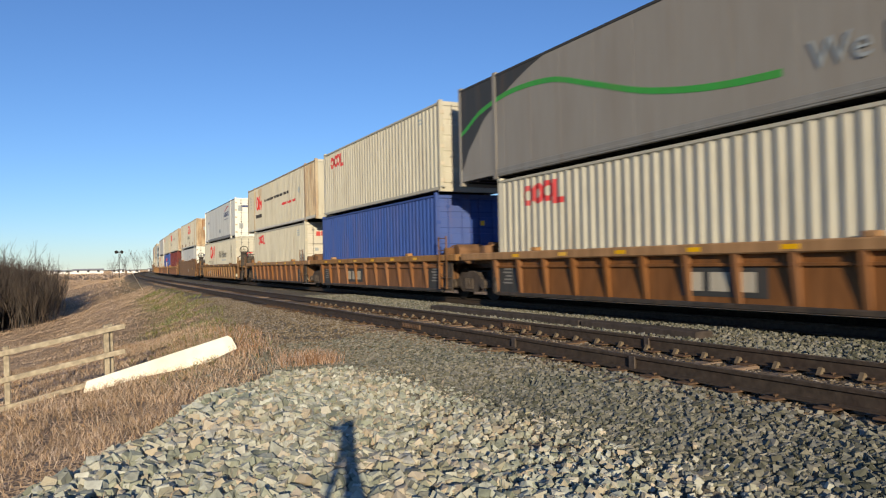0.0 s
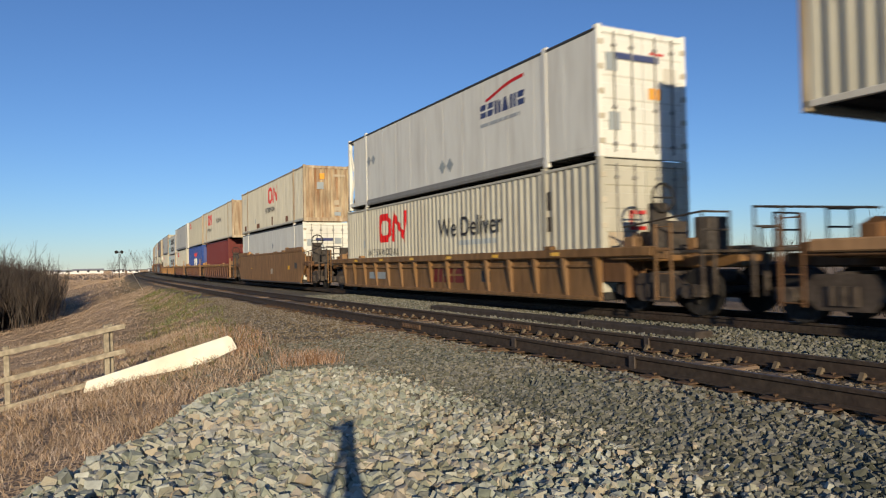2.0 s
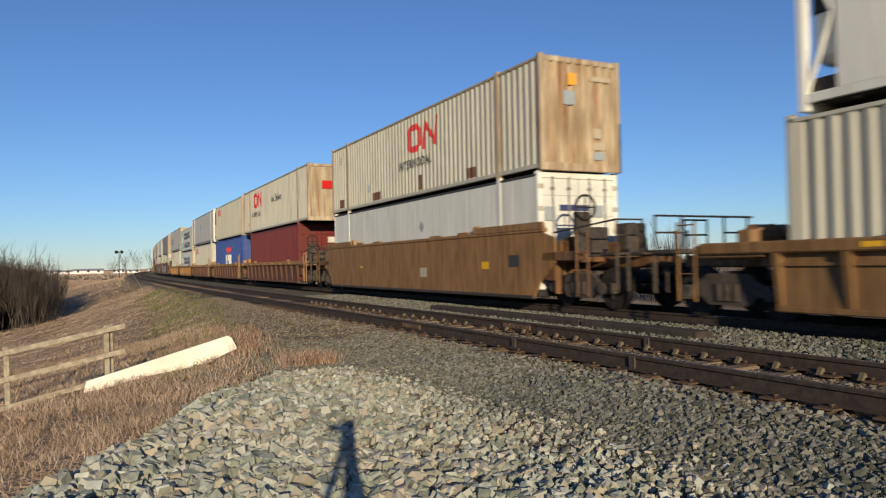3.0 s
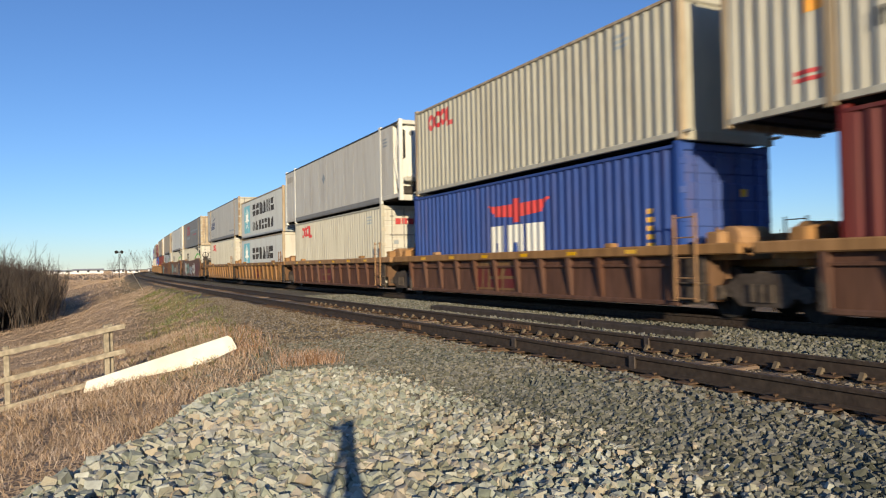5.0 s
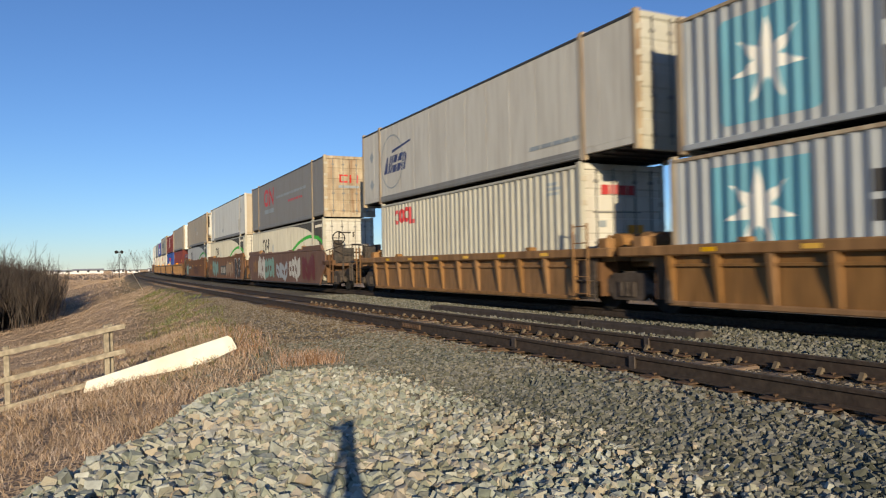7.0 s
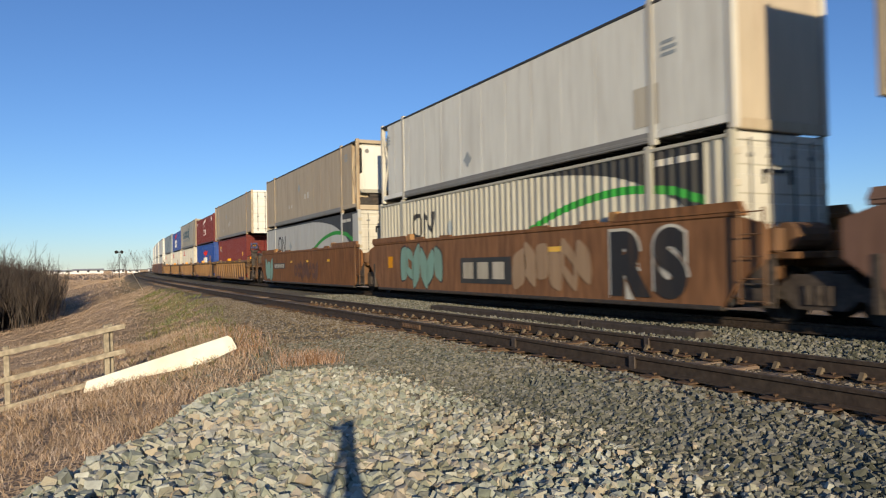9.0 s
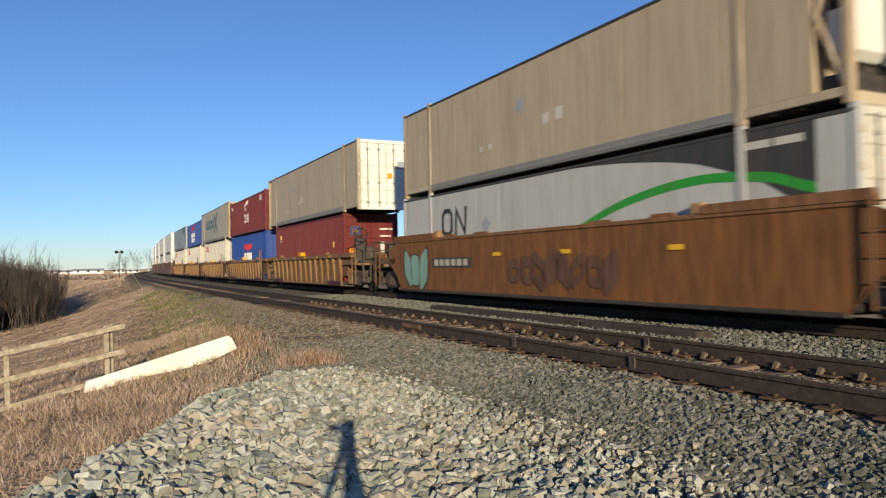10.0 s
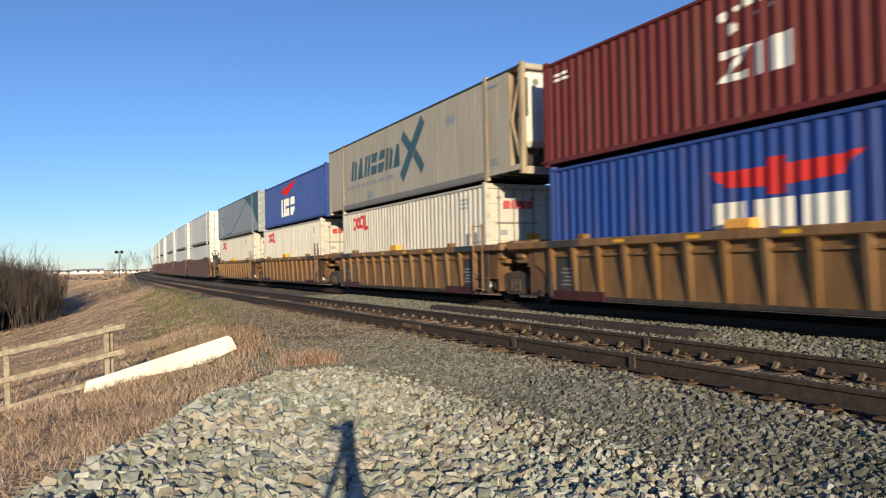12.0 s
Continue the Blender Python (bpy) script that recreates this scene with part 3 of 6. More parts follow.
def end_reefer(thing, L, H, W, mat, e=-1):
    """A cooling unit in an open braced frame, at the end e."""
    def depth(a, c):
        p, q = e * (L / 2 - a), e * (L / 2 - c)
        return min(p, q), max(p, q)

    def at(a):
        return e * (L / 2 - a)
    bm = bmesh.new()
    cbox(bm, -W / 2 + 0.2, W / 2 - 0.2, *depth(0.1, 0.62), 0.72, H - 0.12, 0.13)
    unit = part("cooling_unit", bm, M["white"], thing, "white cooling unit set in an open end frame")
    bm = bmesh.new()
    cbox(bm, -W / 2 + 0.17, -W / 2 + 0.42, *depth(0.14, 0.5), H * 0.52, H - 0.3, 0.05)
    part("grille", bm, M["rubber"], unit)
    bm = bmesh.new()
    cbox(bm, -0.2, 0.62, *depth(0.08, 0.2), 0.85, H - 0.6, 0.03)
    part("hatch", bm, M["pale"], unit)
    bm = bmesh.new()
    rod(bm, (-0.75, at(0.085), H - 0.45), (-0.75, at(0.12), H - 0.45), 0.09, 10)
    part("gauge", bm, M["grey_rail"], unit)
    bm = bmesh.new()
    cbox(bm, -W / 2 + 0.15, W / 2 - 0.15, *depth(0.1, 0.6), 0.2, 0.52, 0.05)
    rod(bm, (-0.6, at(0.35), 0.6), (0.5, at(0.35), 0.6), 0.1, 10)
    part("fuel_tank", bm, M["steel"], unit)
    for s in (-1, 1):
        bm = bmesh.new()
        for (ya, za), (yb, zb) in (((0.08, 0.15), (0.58, 1.45)), ((0.58, 1.45), (0.08, H - 0.2))):
            rod(bm, (s * (W / 2 - 0.06), at(ya), za), (s * (W / 2 - 0.06), at(yb), zb), 0.04, 6)
        part("brace", bm, mat, thing)
    bm = bmesh.new()
    box(bm, -W / 2 + 0.04, W / 2 - 0.04, *depth(0.64, 0.7), 0.15, H - 0.06)
    part("end_wall", bm, mat, thing)


def container(L, H, W, style, body, rails=None, posts=None, end="doors", end_mat=None, decals=(), label="", texts=(), end_marks=(), roof=None, rear="wall"):
    """A shipping container, its origin at the middle of its underside."""
    thing = tagged(new("shipping_container"), label, "container", "containers on the train")
    rails, posts, end_mat = rails or body, posts or body, end_mat or body
    long = L > 14
    prof = corrugation(L, long) if style == "corr" else flat_side(L, long)
    zb = 0.17 if style == "corr" else 0.27
    reefer = end == "reefer"
    if reefer:
        prof = [(max(y, -L / 2 + 0.65), d) for y, d in prof]
    if rear == "reefer":
        prof = [(min(y, L / 2 - 0.65), d) for y, d in prof]
    for s in (-1, 1):
        part("side_panel", side_sheet(prof, W - 0.03, s, zb, H - 0.08), body, thing)
        bm = bmesh.new()
        reach = 5.98 if style != "corr" and long else L / 2 - 0.05
        cbox(bm, min(s * (W / 2 - 0.1), s * W / 2), max(s * (W / 2 - 0.1), s * W / 2), -reach, reach, 0.06, zb, 0.01)
        if style != "corr":
            cbox(bm, min(s * (W / 2 - 0.05), s * (W / 2 + 0.012)), max(s * (W / 2 - 0.05), s * (W / 2 + 0.012)), -reach + 0.05, reach - 0.05, 0.1, 0.17, 0.01)
        part("bottom_rail", bm, rails, thing)
        if reach < 6:
            for e in (-1, 1):
                bm = bmesh.new()
                yi, yo = e * 6.14, e * (L / 2 - 0.15)
                cbox(bm, min(s * (W / 2 - 0.1), s * (W / 2 - 0.012)), max(s * (W / 2 - 0.1), s * (W / 2 - 0.012)), min(yi, yo), max(yi, yo), 0.12, zb, 0.01)
                part("overhang_rail", bm, body, thing)
        bm = bmesh.new()
        cbox(bm, min(s * (W / 2 - 0.07), s * W / 2), max(s * (W / 2 - 0.07), s * W / 2), -L / 2 + 0.05, L / 2 - 0.05, H - 0.10, H - 0.03, 0.01)
        part("top_rail", bm, roof or (posts if style == "corr" else M["charcoal"]), thing)
    bm = bmesh.new()
    n = 24
    for i in range(n):
        y0 = -L / 2 + 0.06 + (L - 0.12) * i / n
        box(bm, -W / 2 + 0.05, W / 2 - 0.05, y0, y0 + (L - 0.12) / n * 0.6, H - 0.06, H - 0.035)
    box(bm, -W / 2 + 0.05, W / 2 - 0.05, -L / 2 + 0.06, L / 2 - 0.06, H - 0.09, H - 0.062)
    part("roof", bm, body, thing)
    bm = bmesh.new()
    rib = [(L / 2 - 0.08, 0.16), (-L / 2 + 0.08, 0.16)]
    for i in range(30):
        y0 = -L / 2 + 0.3 + (L - 0.7) * i / 29
        rib += [(y0, 0.1), (y0, 0.06), (y0 + 0.06, 0.06), (y0 + 0.06, 0.1)]
    prism(bm, rib, "x", -W / 2 + 0.08, W / 2 - 0.08)
    part("underframe", bm, M["dark"], thing)
    for s in (-1, 1):
        for e in (-1, 1):
            bm = bmesh.new()
            x1, y1 = s * W / 2, e * L / 2
            cbox(bm, min(x1, x1 - s * 0.14), max(x1, x1 - s * 0.14), min(y1, y1 - e * 0.15), max(y1, y1 - e * 0.15), 0.0, H + 0.035, 0.015)
            part("corner_post", bm, posts, thing)
        if long:
            for e in (-1, 1):
                bm = bmesh.new()
                x1, y1 = s * (W / 2 + 0.006), e * 6.05
                cbox(bm, min(x1, x1 - s * 0.1), max(x1, x1 - s * 0.1), y1 - 0.09, y1 + 0.09, 0.0, H + 0.034, 0.012)
                part("stacking_post", bm, posts, thing)
    for z0, z1 in ((0.0, 0.2), (H - 0.14, H)):
        for e in (-1, 1):
            bm = bmesh.new()
            ye = e * (L / 2 - 0.065)
            cbox(bm, -W / 2 + 0.1, W / 2 - 0.1, ye - 0.055, ye + 0.055, z0, z1, 0.012)
            part("end_beam", bm, end_mat, thing)
    if rear == "reefer":
        end_reefer(thing, L, H, W, posts, 1)
    else:
        bm = bmesh.new()
        box(bm, -W / 2 + 0.1, W / 2 - 0.1, L / 2 - 0.1, L / 2 - 0.06, 0.2, H - 0.14)
        part("end_wall", bm, body, thing)
    if end == "doors":
        end_doors(thing, L, H, W, end_mat)
    elif reefer:
        end_reefer(thing, L, H, W, posts)
    else:
        bm = bmesh.new()
        n = 8
        wid = (W - 0.26) / n
        xs = []
        for i in range(n):
            x0 = -W / 2 + 0.13 + i * wid
            k = 0.04 if end == "corr" else 0.0
            xs += [(x0, 0.06), (x0 + 0.15 * wid, 0.06 - k), (x0 + 0.5 * wid, 0.06 - k), (x0 + 0.65 * wid, 0.06)]
        xs.append((W / 2 - 0.13, 0.06))
        prev = None
        for x, d in xs:
            cur = (bm.verts.new((x, -L / 2 + d, 0.2)), bm.verts.new((x, -L / 2 + d, H - 0.14)))
            if prev:
                bm.faces.new((prev[0], cur[0], cur[1], prev[1]))
            prev = cur
        box(bm, -W / 2 + 0.13, W / 2 - 0.13, -L / 2 + 0.08, -L / 2 + 0.1, 0.2, H - 0.14)
        part("end_wall", bm, end_mat, thing)
    for i, (name, mat, strips) in enumerate(decals):
        for piece in strips if isinstance(strips[0], list) else [strips]:
            one = part(name, strip_mesh(prof, W - 0.03, L, piece, 0.004 + 0.002 * i), M[mat], thing)
        if name in ("caption", "tagline", "code", "script", "spot", "dot"):
            tagged(one, kind="stuff")
    for body_text, size, h, z, mat in texts:
        tagged(text_part(body_text, size, h, z, L, W, M[mat], thing, "lettering"), kind="stuff")
    for mat, x0, x1, z0, z1 in end_marks:
        bm = bmesh.new()
        box(bm, x0, x1, -L / 2 - 0.006, -L / 2 + 0.02, z0, z1)
        part("marking", bm, M[mat], thing)
    return thing


# ---- well cars ----
WHEELSETS = []


def build_truck(car, y):
    bm = bmesh.new()
    for s in (-1, 1):
        x0, x1 = (s * 0.98, s * 1.12) if s > 0 else (s * 1.12, s * 0.98)
        prism(bm, ((-1.18, 0.36), (-1.18, 0.58), (-0.72, 0.60), (-0.45, 0.80), (0.45, 0.80), (0.72, 0.60), (1.18, 0.58), (1.18, 0.36), (0.62, 0.40), (0.42, 0.24), (-0.42, 0.24), (-0.62, 0.40)), "x", x0, x1)
        for k in (-0.89, 0.89):
            rod(bm, (s * 1.0, k, 0.457), (s * 1.2, k, 0.457), 0.13, 10)
        for k in (-0.18, 0.0, 0.18):
            rod(bm, (s * 1.1, k, 0.32), (s * 1.1, k, 0.62), 0.075, 8)
    cbox(bm, -1.05, 1.05, -0.2, 0.2, 0.56, 0.84, 0.03)
    truck = part("truck", bm, M["truck"], car, "dusty cast steel truck with sprung side frames")
    truck.matrix_basis = pose(0, y, 0)
    for k in (-0.89, 0.89):
        bm = bmesh.new()
        rod(bm, (-0.98, 0, 0), (0.98, 0, 0), 0.08, 10)
        for s in (-1, 1):
            rod(bm, (s * 0.70, 0, 0), (s * 0.84, 0, 0), 0.457, 24)
            rod(bm, (s * 0.68, 0, 0), (s * 0.70, 0, 0), 0.485, 24)
            for j in range(4):
                a = j * math.pi / 2
                cbox(bm, s * 0.86 - 0.02, s * 0.86 + 0.02, 0.2 * math.cos(a) - 0.04, 0.2 * math.cos(a) + 0.04, 0.2 * math.sin(a) - 0.04, 0.2 * math.sin(a) + 0.04, 0.008)
        w = part("wheelset", bm, M["dark"], truck)
        w.matrix_parent_inverse = pose(0, k, 0.457)
        WHEELSETS.append(w)
    return truck


def ladder(car, x, y, z0, z1, mat, wide=0.4):
    bm = bmesh.new()
    for k in (-wide / 2, wide / 2):
        cbox(bm, x - 0.02, x + 0.02, y + k - 0.02, y + k + 0.02, z0, z1, 0.005)
    n = max(2, round((z1 - z0) / 0.35))
    for i in range(n):
        z = z0 + 0.06 + (z1 - z0 - 0.12) * i / (n - 1)
        rod(bm, (x, y - wide / 2, z), (x, y + wide / 2, z), 0.012, 6)
    part("ladder", bm, mat, car)


def car_end(car, y, way, reach, mat, kind, top, edge):
    """The platform beyond the well: way -1 towards the head of the train. The side sheet stops at edge."""
    def span(a, c):
        p, q = y + way * a, y + way * c
        return min(p, q), max(p, q)
    bm = bmesh.new()
    cbox(bm, -0.45, 0.45, *span(-0.05, reach), 0.90, 1.14, 0.03)
    if way > 0:
        cbox(bm, -1.28, 1.28, *span(-0.02, 0.16), 0.93, top - 0.05, 0.02)
    cbox(bm, -1.25, 1.25, *span(0.16, min(reach * 0.75, 1.1)), 1.04, 1.16, 0.02)
    end = part("end_platform", bm, mat, car)
    if way < 0:
        bm = bmesh.new()
        cbox(bm, -1.28, 1.28, *span(0.3, 0.36), 0.3, top + 0.02, 0.01)
        for x in (-0.9, -0.35, 0.35, 0.9):
            cbox(bm, x - 0.04, x + 0.04, *span(0.36, 0.44), 0.35, top - 0.05, 0.008)
        for e in (-1, 1):
            cbox(bm, min(e * 1.28, e * 1.31), max(e * 1.28, e * 1.31), y - 0.36, max(edge, y + 0.05), 0.62, top - 0.2, 0.008)
        part("bulkhead", bm, M["grimy"], end, "ribbed grimy end bulkhead")
    for s in (-1, 1):
        def sx(a, c):
            return min(s * a, s * c), max(s * a, s * c)
        if kind == "coupler":
            bm = bmesh.new()
            cbox(bm, *sx(1.24, 1.42), *span(0.0, min(reach * 0.8, 1.5)), 1.08, 1.3, 0.02)
            part("end_bracket", bm, mat, car)
            ladder(car, s * 1.47, y + way * min(1.6, reach * 0.7), 0.3, 1.75, mat)
        elif way < 0:
            bm = bmesh.new()
            cbox(bm, *sx(1.335, 1.365), edge - 0.62, edge + 0.02, 0.25, top - 0.21, 0.006)
            for z in (0.32, 0.62):
                cbox(bm, *sx(1.365, 1.45), edge - 0.55, edge - 0.05, z, z + 0.03, 0.006)
            part("step_panel", bm, M["truck"], car, "dusty grey step panel")
            ladder(car, s * 1.52, edge - 0.3, 0.3, top + 0.55, mat, 0.5)
        else:
            bm = bmesh.new()
            cbox(bm, *sx(1.34, 1.44), edge - 0.08, edge + 0.06, 0.24, 1.1, 0.01)
            part("end_post", bm, M["truck"], car)
            if y > edge + 0.1:
                bm = bmesh.new()
                cbox(bm, *sx(1.28, 1.31), edge, y, 0.3, top - 0.2, 0.008)
                part("side_plate", bm, M["grimy"], car)
    bm = bmesh.new()
    rod(bm, (-1.0, y + way * 0.55, 1.42), (-0.15, y + way * 0.55, 1.42), 0.23, 14)
    part("air_reservoir", bm, mat, end)
    bm = bmesh.new()
    cbox(bm, 0.25, 0.8, *span(0.35, 0.75), 1.16, 1.52, 0.03)
    cbox(bm, 0.4, 0.62, *span(0.25, 0.36), 1.24, 1.44, 0.02)
    part("valve_box", bm, mat, end)
    bm = bmesh.new()
    cbox(bm, -1.32, -1.08, *span(0.3, 0.62), 1.16, 1.55, 0.03)
    rod(bm, (-1.2, y + way * 0.45, 1.5), (-0.9, y + way * 0.2, 1.62), 0.03, 6)
    rod(bm, (-0.9, y + way * 0.2, 1.62), (-0.3, y + way * 0.2, 1.25), 0.025, 6)
    part("pipe_bracket", bm, mat, end)
    if kind == "coupler":
        bm = bmesh.new()
        cbox(bm, -0.12, 0.12, *span(reach - 0.2, reach + 0.5), 0.72, 0.96, 0.03)
        cbox(bm, -0.2, 0.2, *span(reach + 0.3, reach + 0.52), 0.68, 1.0, 0.05)
        part("coupler", bm, M["dark"], end)
        bm = bmesh.new()
        for k in range(6):
            rod(bm, (-0.45, y + way * (reach - 0.1 + 0.07 * k), 0.86 - 0.06 * k), (-0.45, y + way * (reach - 0.03 + 0.07 * k), 0.80 - 0.06 * k), 0.025, 6)
        part("air_hose", bm, M["rubber"], end)
        yr = y + way * (reach - 0.1)
        bm = bmesh.new()
        cbox(bm, -1.38, 1.38, *span(reach - 0.55, reach - 0.05), 1.18, 1.24, 0.01)
        part("crossover_board", bm, M["steel"], end)
        bm = bmesh.new()
        for x in (-1.3, -0.6, 0.6, 1.3):
            rod(bm, (x, yr, 1.2), (x, yr, 1.95), 0.026, 6)
        for z in (1.6, 1.93):
            rod(bm, (-1.3, yr, z), (-0.6, yr, z), 0.02, 6)
            rod(bm, (0.6, yr, z), (1.3, yr, z), 0.02, 6)
        rod(bm, (-1.3, yr, 1.93), (-1.3, y + way * 0.3, 1.75), 0.02, 6)
        part("handrail", bm, M["steel"], end)
        for x in (-1.32, -1.02):
            bm = bmesh.new()
            cbox(bm, x - 0.03, x + 0.03, *span(reach - 0.12, reach - 0.06), 0.42, 1.2, 0.006)
            part("sill_step", bm, M["truck"], end)
        if way < 0:
            yw = y + way * 0.95
            bm = bmesh.new()
            cbox(bm, -1.15, -0.75, yw - 0.08, yw + 0.08, 1.16, 2.2, 0.02)
            cbox(bm, -0.7, -0.2, yw - 0.05, yw + 0.3, 1.16, 1.85, 0.03)
            cbox(bm, 0.3, 0.9, yw - 0.1, yw + 0.3, 1.16, 1.95, 0.03)
            part("brake_stand", bm, M["steel"], end, "grimy hand brake stand")
            bm = bmesh.new()
            rim = [(-0.95 + 0.28 * math.cos(a), 2.3 + 0.28 * math.sin(a)) for a in (math.pi * i / 8 for i in range(16))]
            for p, q in zip(rim, rim[1:] + rim[:1]):
                rod(bm, (p[0], yw - 0.14, p[1]), (q[0], yw - 0.14, q[1]), 0.028, 6)
            for p in rim[::4]:
                rod(bm, (-0.95, yw - 0.12, 2.3), (p[0], yw - 0.14, p[1]), 0.018, 5)
            part("brake_wheel", bm, M["dark"], end)


def well_car(y0, y1, style, mat, front, rear, gap_front, gap_rear, label, decals=(), ends_dark=False, texts=(), chord=None, rise=0.0, sheet_ends=None):
    """A well car unit whose well runs from y0 (head of the train) to y1; its origin lies on the rails below the middle."""
    car = tagged(new("well_car"), label, "railway wagon", "cars of the train")
    hl = (y1 - y0) / 2
    chord = chord or mat
    half_w = 1.49
    smooth_side = style == "smooth"
    top = 1.86 if smooth_side else 1.34
    mid = (y0 + y1) / 2
    f, r = (sheet_ends[0] - mid, sheet_ends[1] - mid) if sheet_ends else (-hl, hl)
    reach_f = gap_front - 0.14 if front == "joint" else 1.3
    reach_r = gap_rear - 0.14 if rear == "joint" else 1.3
    for s in (-1, 1):
        def sx(a, c):
            return (min(s * a, s * c), max(s * a, s * c))
        if smooth_side:
            bm = bmesh.new()
            prism(bm, ((-hl - 0.5, 1.62), (-hl + 0.1, 1.80), (hl - 0.1, 1.80), (hl + 0.5, 1.62), (hl + 0.5, 1.05), (hl - 0.1, 0.62), (hl - 0.4, 0.22), (-hl + 0.4, 0.22), (-hl + 0.1, 0.62), (-hl - 0.5, 1.05)), "x", *sx(1.35, 1.42))
            sheet = part("side_sheet", bm, mat, car)
            bm = bmesh.new()
            cbox(bm, *sx(1.31, 1.45), -hl - 0.1, hl + 0.1, 1.78, 1.88, 0.02)
            part("top_chord", bm, mat, sheet)
            bm = bmesh.new()
            cbox(bm, *sx(1.31, 1.45), -hl + 0.4, hl - 0.4, 0.16, 0.25, 0.02)
            part("bottom_chord", bm, M["steel"], sheet)
            for k, w, up in ((-hl * 0.52, 0.35, 1.95), (-hl * 0.3, 0.4, 1.93), (hl * 0.3, 0.4, 1.93), (hl * 0.52, 0.35, 1.95), (-hl + 1.5, 1.6, 2.03), (hl - 1.5, 1.6, 2.03)):
                bm = bmesh.new()
                prism(bm, ((k - w, 1.86), (k - w + 0.08, up), (k + w - 0.08, up), (k + w, 1.86)), "x", *sx(1.36, 1.47 if w > 1 else 1.44))
                part("guide", bm, mat, sheet)
            for k in (-hl + 3.2, hl - 3.2):
                bm = bmesh.new()
                cbox(bm, *sx(1.28, 1.45), k - 0.14, k + 0.14, 1.86, 2.08, 0.03)
                part("locking_block", bm, M["dusty"], sheet)
        else:
            bm = bmesh.new()
            if rise:
                outline = ((f, 0.24), (r, 0.24), (r + 0.14, 0.55), (r + 0.4, 0.85), (r + 0.75, 1.0), (r + 0.75, 1.16 + rise), (f, 1.16 + rise))
            else:
                outline = ((f, 0.24), (r, 0.24), (r, 1.16), (f, 1.16))
            prism(bm, outline, "x", *sx(1.33, 1.35))
            cbox(bm, *sx(1.351, 1.40), f + 0.1, r - 0.1, 0.93 + rise, 0.99 + rise, 0.008)
            sheet = part("side_sheet", bm, mat, car)
            bm = bmesh.new()
            cbox(bm, *sx(1.29, half_w), -hl - reach_f, hl + reach_r, 1.14 + rise, 1.34 + rise * 0.9, 0.025)
            part("top_chord", bm, chord, sheet)
            bm = bmesh.new()
            cbox(bm, *sx(1.30, 1.41), f, r, 0.20, 0.30, 0.02)
            part("bottom_chord", bm, M["steel"] if ends_dark else mat, sheet)
            if rise:
                bm = bmesh.new()
                cbox(bm, *sx(1.27, half_w + 0.02), -0.3, 0.3, 1.31 + rise, 1.5 + rise, 0.03)
                part("locking_block", bm, M["orange"], sheet, "yellow-painted locking block")
                for a, c in ((f + 0.02, f + 1.9), (r - 1.9, r - 0.02)):
                    bm = bmesh.new()
                    cbox(bm, *sx(1.352, 1.425), a, c, 0.185, 0.40, 0.012)
                    part("sill_band", bm, M["burgundy"], sheet, "burgundy painted sill")
            for k in (-hl + 2.2, hl - 2.2):
                bm = bmesh.new()
                cbox(bm, *sx(1.27, half_w - 0.03), k - 0.12, k + 0.12, 1.33 + rise * 0.9, 1.43 + rise, 0.02)
                part("guide", bm, chord, sheet)
            n = max(8, round(2 * hl / (0.98 if rise else 1.18)))
            first = None
            for i in range(n + 1):
                y = f + 0.06 + (r - f - 0.12) * i / n
                if first is None:
                    bm = bmesh.new()
                    prism(bm, ((s * 1.348, 1.15 + rise), (s * 1.485, 1.15 + rise), (s * 1.475, 0.95 + rise), (s * 1.385, 0.26), (s * 1.348, 0.26)), "y", -0.05, 0.05)
                    first = part("stake", bm, mat, sheet)
                    first.matrix_basis = pose(0, y, 0)
                else:
                    share(first, sheet, pose(0, y, 0))
            if ends_dark:
                for a, c in ((f + 0.1, f + 1.05), (r - 1.05, r - 0.1)):
                    bm = bmesh.new()
                    cbox(bm, *sx(1.352, 1.360), a, c, 0.3, 0.92 + rise, 0.003)
                    if rise:
                        cbox(bm, *sx(half_w - 0.01, half_w + 0.006), a - 0.1, c + 0.1, 1.15 + rise, 1.33 + rise * 0.9, 0.003)
                    panel = part("patch", bm, M["charcoal"], sheet)
                    bm = bmesh.new()
                    for k in range(5):
                        box(bm, *sx(1.358, 1.366), a + 0.3, c - 0.25 - 0.05 * (k % 3), 0.52 + 0.09 * k, 0.56 + 0.09 * k)
                    tagged(part("stencil", bm, M["silver"], panel), kind="stuff")
            for i in range(6):
                y = -hl + 0.5 + (2 * hl - 1.0) * (i + 0.5) / 6
                bm = bmesh.new()
                box(bm, *sx(half_w - 0.004, half_w + 0.003), y - 0.16, y + 0.16, 1.2 + rise, 1.28 + rise * 0.95)
                part("reflector", bm, M["yellow"], sheet)
    bm = bmesh.new()
    cbox(bm, -1.33, 1.33, -0.12, 0.12, 0.22, 0.386, 0.02)
    beam = part("cross_member", bm, M["dark"], car)
    beam.matrix_basis = pose(0, -hl + 0.4, 0)
    for i in range(1, 9):
        share(beam, car, pose(0, -hl + 0.4 + (2 * hl - 0.8) * i / 8, 0))
    gear = M["grimy"] if (ends_dark and not rise) or smooth_side else chord
    car_end(car, -hl, -1, gap_front, gear, front, 1.34 + rise, f)
    car_end(car, hl, 1, gap_rear, gear, rear, 1.34 + rise, r)
    if front == "coupler":
        build_truck(car, -hl - 1.0)
    else:
        build_truck(car, -hl - gap_front)
    if rear == "coupler":
        build_truck(car, hl + 1.0)
    prof = [(-hl - 1, 0.0), (hl + 1, 0.0)]
    w = 2.846 if smooth_side else 2.706
